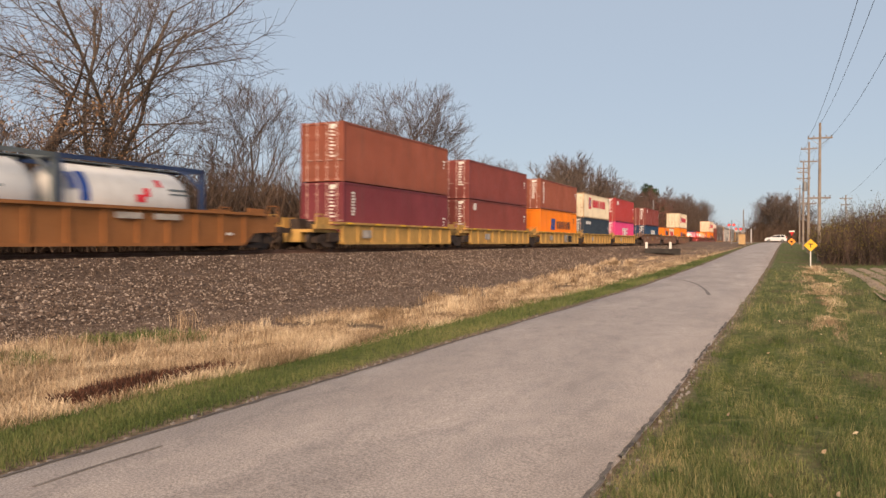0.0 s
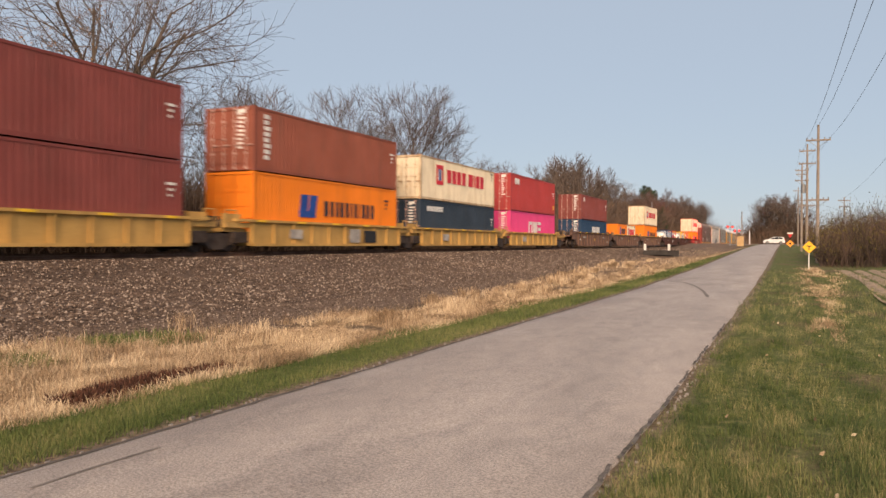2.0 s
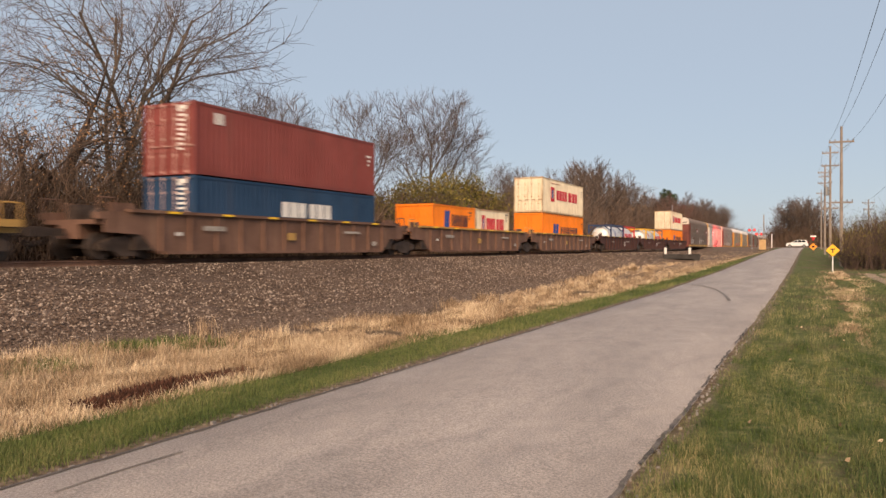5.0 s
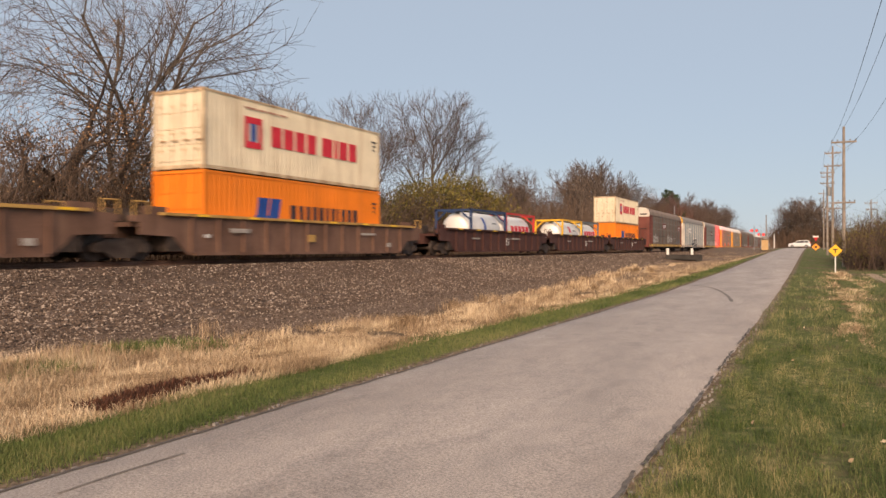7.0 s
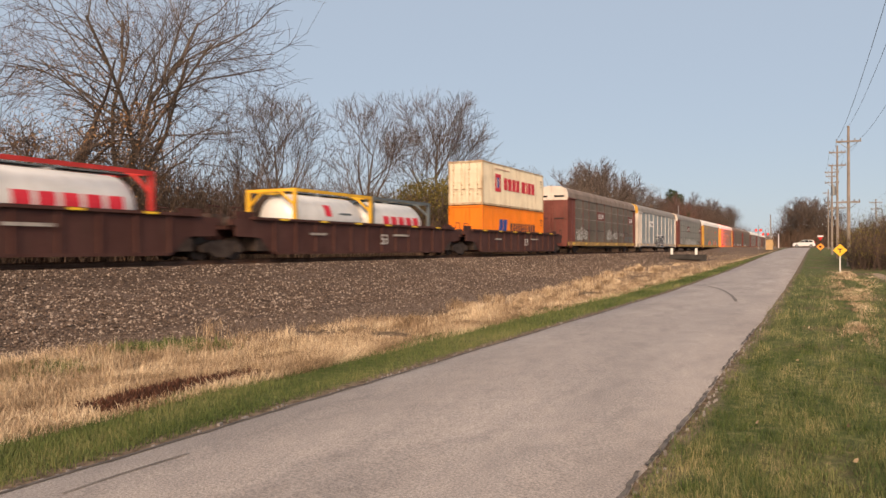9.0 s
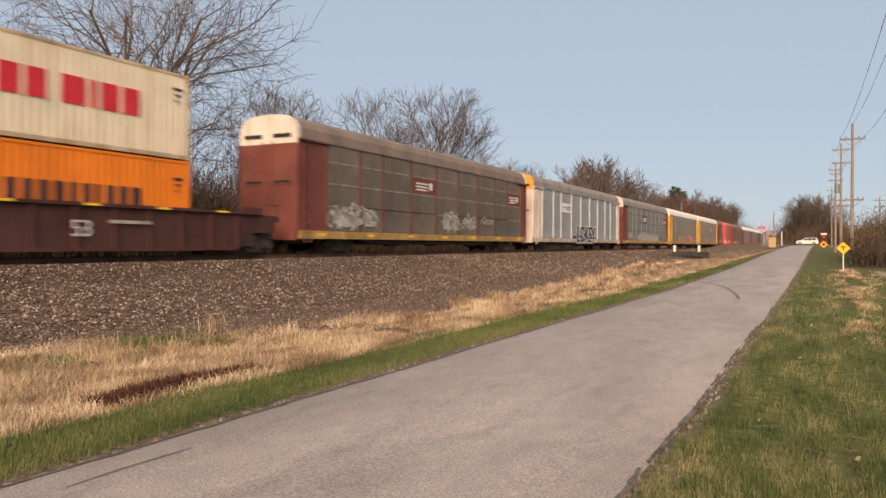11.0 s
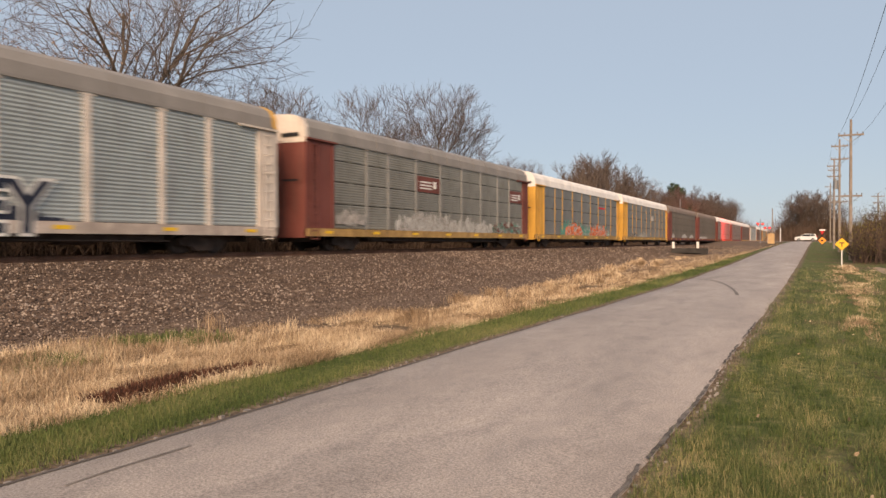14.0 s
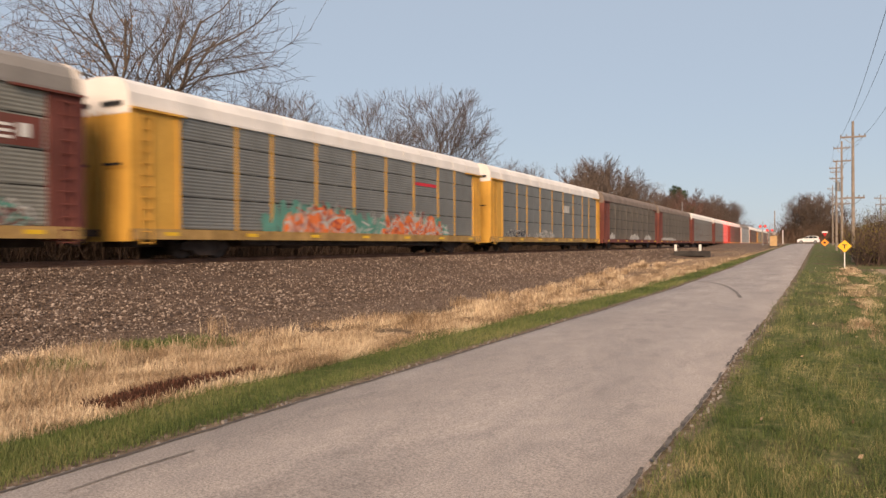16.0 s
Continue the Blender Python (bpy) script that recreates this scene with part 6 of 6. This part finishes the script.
utility_pole(9.2, 150, 10.0, [(9.4, 1.0, 0), (8.3, 0.8, 0)], "distant wooden utility pole beyond the hedge")


def wire(a, c, sag, r=0.009):
    bm = bmesh.new()
    n = 22
    P = [Vector(a).lerp(Vector(c), k / n) - Vector((0, 0, sag * 4 * (k / n) * (1 - k / n))) for k in range(n + 1)]
    rings = [[bm.verts.new(p + Vector((r * math.cos(j * math.tau / 5), 0, r * math.sin(j * math.tau / 5)))) for j in range(5)] for p in P]
    for p, q in zip(rings, rings[1:]):
        for j in range(5):
            bm.faces.new((p[j], p[(j + 1) % 5], q[(j + 1) % 5], q[j]))
    tagged(new("overhead_wire", finish(bm, "overhead_wire", WIRE)), "thin dark overhead wire between utility poles", "wire", "overhead wires")


for xa, xb, za in ((1.38, 1.95, 9.55), (2.12, 2.68, 10.5), (2.88, 3.3, 9.55)):
    wire((xa, 63, za), (xb, -12, za + 0.3), 1.5)
wire((8.35, 150, 9.5), (4.6, -12, 9.0), 1.6)
for xa, xb, za, zb in ((1.38, 1.3, 9.55, 11.3), (2.86, 2.5, 9.55, 11.3)):
    wire((xa, 63, za), (xb, 86, zb), 0.4)
for xa in (-0.7, 0.7):
    wire((1.9 + xa, 86, 11.35), (1.75 + xa, 106, 11.15), 0.3)
    wire((1.75 + xa, 106, 11.15), (2.1 + xa, 130, 12.65), 0.3)


def diamond_sign(x, y, zc, half, face, label, post, symbol):
    z = land(x, y) - 0.05
    ob = thing("road_sign", (x, y, z), label, "road sign", "road signs")
    h = zc - z
    bm = bmesh.new()
    box(bm, -0.03, 0.03, 0.0, 0.05, 0, h + half * 0.5)
    part("post", bm, post, ob)
    bm = bmesh.new()
    prism(bm, [(0, h - half), (half, h), (0, h + half), (-half, h)], -0.014, -0.002)
    part("plate", bm, face, ob, soft=0.002)
    bm = bmesh.new()
    for q in symbol:
        box(bm, q[0] * half, q[1] * half, -0.02, -0.013, h + q[2] * half, h + q[3] * half)
    part("symbol", bm, BLACK, ob, "black symbol")
    return ob, h


diamond_sign(1.24, 50, 1.46, 0.37, SIGN_YELLOW, "yellow diamond junction warning sign on a pale post", WHITE, [(-0.36, 0.36, 0.12, 0.28), (-0.08, 0.08, -0.38, 0.12)])
s2, h2 = diamond_sign(0.45, 106, 1.76, 0.46, SIGN_ORANGE, "orange diamond sign under a small red and white sign", BARK_DARK, [(-0.3, 0.3, -0.25, 0.25)])
bm = bmesh.new()
prism(bm, [(-0.34, h2 + 1.35), (0.34, h2 + 1.35), (0.0, h2 + 0.72)], -0.03, -0.016)
part("yield_plate", bm, SIGN_RED, s2, "red triangular plate")
bm = bmesh.new()
box(bm, -0.33, 0.33, -0.045, -0.032, h2 + 1.22, h2 + 1.4)
part("name_plate", bm, WHITE, s2, "white plate above it")


def culvert():
    ob = thing("culvert", (-13.3, 91, 0), "dark culvert headwall with two white marker posts", "culvert")
    conc = mat("old_concrete", (0.045, 0.04, 0.037), 0.9, wear=0.4, bump=0.5)
    bm = bmesh.new()
    box(bm, -2.0, 2.0, -0.2, 0.3, 0.3, 0.88)
    box(bm, -2.0, -1.3, -0.25, 0.3, -0.2, 0.3)
    box(bm, 1.3, 2.0, -0.25, 0.3, -0.2, 0.3)
    part("headwall", bm, conc, ob, soft=0.02)
    # black block set in the mouth in place of its inner shade
    bm = bmesh.new()
    box(bm, -1.3, 1.3, 0.1, 0.28, -0.2, 0.35)
    part("opening", bm, BLACK, ob)
    for x in (-1.82, 0.9):
        bm = bmesh.new()
        box(bm, x - 0.14, x + 0.14, -0.1, 0.1, 0.7, 1.62)
        part("marker_post", bm, WHITE, ob, "white marker post", soft=0.02)


culvert()

RED_LAMP = mat("red_lamp", (1.0, 0.03, 0.02), 0.4, wear=0.05, emit=4.0)


def crossing_signal(x, y, lamp_z, label):
    z = land(x, y)
    ob = thing("crossing_signal", (x, y, z), label, "crossing signal", "crossing signals")
    h = lamp_z - z
    bm = bmesh.new()
    tube(bm, (0, 0, 0), (0, 0, h + 1.0), 0.07, 0.06, 10)
    tube(bm, (0, 0, 0), (0, 0, 0.5), 0.16, 0.12, 10)
    part("mast", bm, GREY_METAL, ob)
    bm = bmesh.new()
    box(bm, -0.55, 0.55, -0.06, 0.06, h - 0.05, h + 0.05)
    part("lamp_arm", bm, GREY_METAL, ob)
    for s in (-1, 1):
        bm = bmesh.new()
        tube(bm, (s * 0.45, -0.02, h), (s * 0.45, -0.1, h), 0.3, 0.3, 20)
        head = part("lamp_head", bm, BLACK, ob, "round black backing plate")
        bm = bmesh.new()
        tube(bm, (s * 0.45, -0.1, h), (s * 0.45, -0.15, h), 0.16, 0.14, 16)
        part("lens", bm, RED_LAMP, head, "glowing red lens")


crossing_signal(-10.45, 165, 5.2, "level-crossing signal with glowing red lamps")
crossing_signal(-9.55, 172, 4.5, "second level-crossing signal with glowing red lamps")
lamp = new("signal_light", bpy.data.lights.new("signal_light", "SPOT"))
lamp.data.energy, lamp.data.color, lamp.data.spot_size, lamp.data.spot_blend, lamp.data.shadow_soft_size = 24000, (1.0, 0.03, 0.03), radians(92), 0.9, 0.25
lamp.matrix_world = look((-10.6, 174.0, 4.9), (-19.1, 185, 4.0))


def cabinet():
    ob = thing("signal_cabinet", (-8.2, 160, land(-8.2, 160)), "tan steel signal cabinet beside the crossing", "cabinet")
    tan = mat("cabinet_tan", (0.5, 0.33, 0.16), 0.6, wear=0.12)
    h = 3.2 - land(-8.2, 160)
    bm = bmesh.new()
    box(bm, -0.6, 0.6, -0.5, 0.5, 0.12, h - 0.1)
    part("body", bm, tan, ob, soft=0.02)
    bm = bmesh.new()
    prism(bm, [(-0.68, h - 0.1), (0.68, h - 0.1), (0.68, h - 0.04), (0, h + 0.04), (-0.68, h - 0.04)], -0.58, 0.58)
    part("roof", bm, tan, ob)
    bm = bmesh.new()
    box(bm, -0.65, 0.65, -0.55, 0.55, -0.1, 0.12)
    part("base", bm, MATS["old_concrete"], ob)
    for s in (-1, 1):
        bm = bmesh.new()
        box(bm, s * 0.29 - 0.27, s * 0.29 + 0.27, -0.53, -0.5, 0.2, h - 0.2)
        part("door", bm, tan, ob)


cabinet()


def plain_post(x, y, top, r, material, label):
    ob = thing("post", (x, y, land(x, y)), label, "post")
    bm = bmesh.new()
    tube(bm, (0, 0, 0), (0, 0, top - land(x, y)), r, r * 0.8, 10)
    part("shaft", bm, material, ob)
    bm = bmesh.new()
    tube(bm, (0, 0, top - land(x, y)), (0, 0, top - land(x, y) + 0.1), r * 1.3, r * 0.6, 10)
    part("cap", bm, GREY_METAL, ob)


plain_post(-8.47, 170, 8.4, 0.12, POLE_WOOD, "tall wooden post beside the crossing")
plain_post(-7.4, 181, 4.6, 0.11, WHITE, "pale post beyond the crossing")
plain_post(-27.0, 171, 10.8, 0.14, GREY_METAL, "pale metal mast among the woods")


def suv(x, y, z):
    """A white estate seen from its side, nose towards -x."""
    ob = thing("car", (x, y, z), "white sport-utility car waiting at the crossing", "car")
    paint = mat("car_white", (0.62, 0.62, 0.61), 0.35, wear=0.04, bump=0.0)
    glass = mat("car_glass", (0.02, 0.022, 0.025), 0.08, wear=0.1, bump=0.0)
    rubber = mat("tyre_rubber", (0.025, 0.025, 0.025), 0.85, wear=0.2)
    bm = bmesh.new()
    prism(bm, [(-2.15, 0.45), (-2.12, 0.8), (-1.95, 0.95), (-1.05, 1.06), (-0.35, 1.5), (0.1, 1.6), (1.5, 1.58), (1.85, 1.45), (2.1, 1.0), (2.17, 0.6), (2.1, 0.32), (-2.05, 0.3)], -0.9, 0.9)
    part("body", bm, paint, ob, soft=0.03)
    for k, pts in enumerate(([(-0.85, 1.08), (-0.3, 1.43), (0.05, 1.5), (0.05, 1.08)], [(0.12, 1.08), (0.12, 1.5), (0.85, 1.5), (0.9, 1.08)], [(0.98, 1.1), (0.94, 1.49), (1.5, 1.47), (1.78, 1.14)])):
        bm = bmesh.new()
        prism(bm, pts, -0.912, -0.895)
        part("window", bm, glass, ob, "dark side window")
    for a in (-1.35, 1.32):
        for s in (-0.8, 0.8):
            bm = bmesh.new()
            tube(bm, (a, s - 0.12, 0.34), (a, s + 0.12, 0.34), 0.34, 0.34, 22)
            w = part("wheel", bm, rubber, ob)
            bm = bmesh.new()
            tube(bm, (a, s - 0.135, 0.34), (a, s - 0.11, 0.34), 0.22, 0.22, 16)
            part("rim", bm, GREY_METAL, w)
    bm = bmesh.new()
    box(bm, 1.98, 2.16, -0.92, -0.78, 0.9, 1.2)
    part("tail_light", bm, SIGN_RED, ob, "red tail light")
    bm = bmesh.new()
    box(bm, -2.14, -1.95, -0.91, -0.75, 0.72, 0.86)
    part("headlight", bm, GREY_METAL, ob)
    for s in (-0.7, 0.7):
        bm = bmesh.new()
        tube(bm, (0.0, s, 1.66), (1.4, s, 1.66), 0.02, 0.02, 6)
        part("roof_rail", bm, BLACK, ob)


suv(-2.35, 177, 1.68)


def motions():
    """The whole train rolls towards -y, slowing a little."""
    for ob in MOVERS:
        x, y, z = ob.location
        walk(ob, [(t, pose(x, y - V0 * t - 0.5 * ACC * t * t, z)) for t in range(0, 17, 2)])


motions()
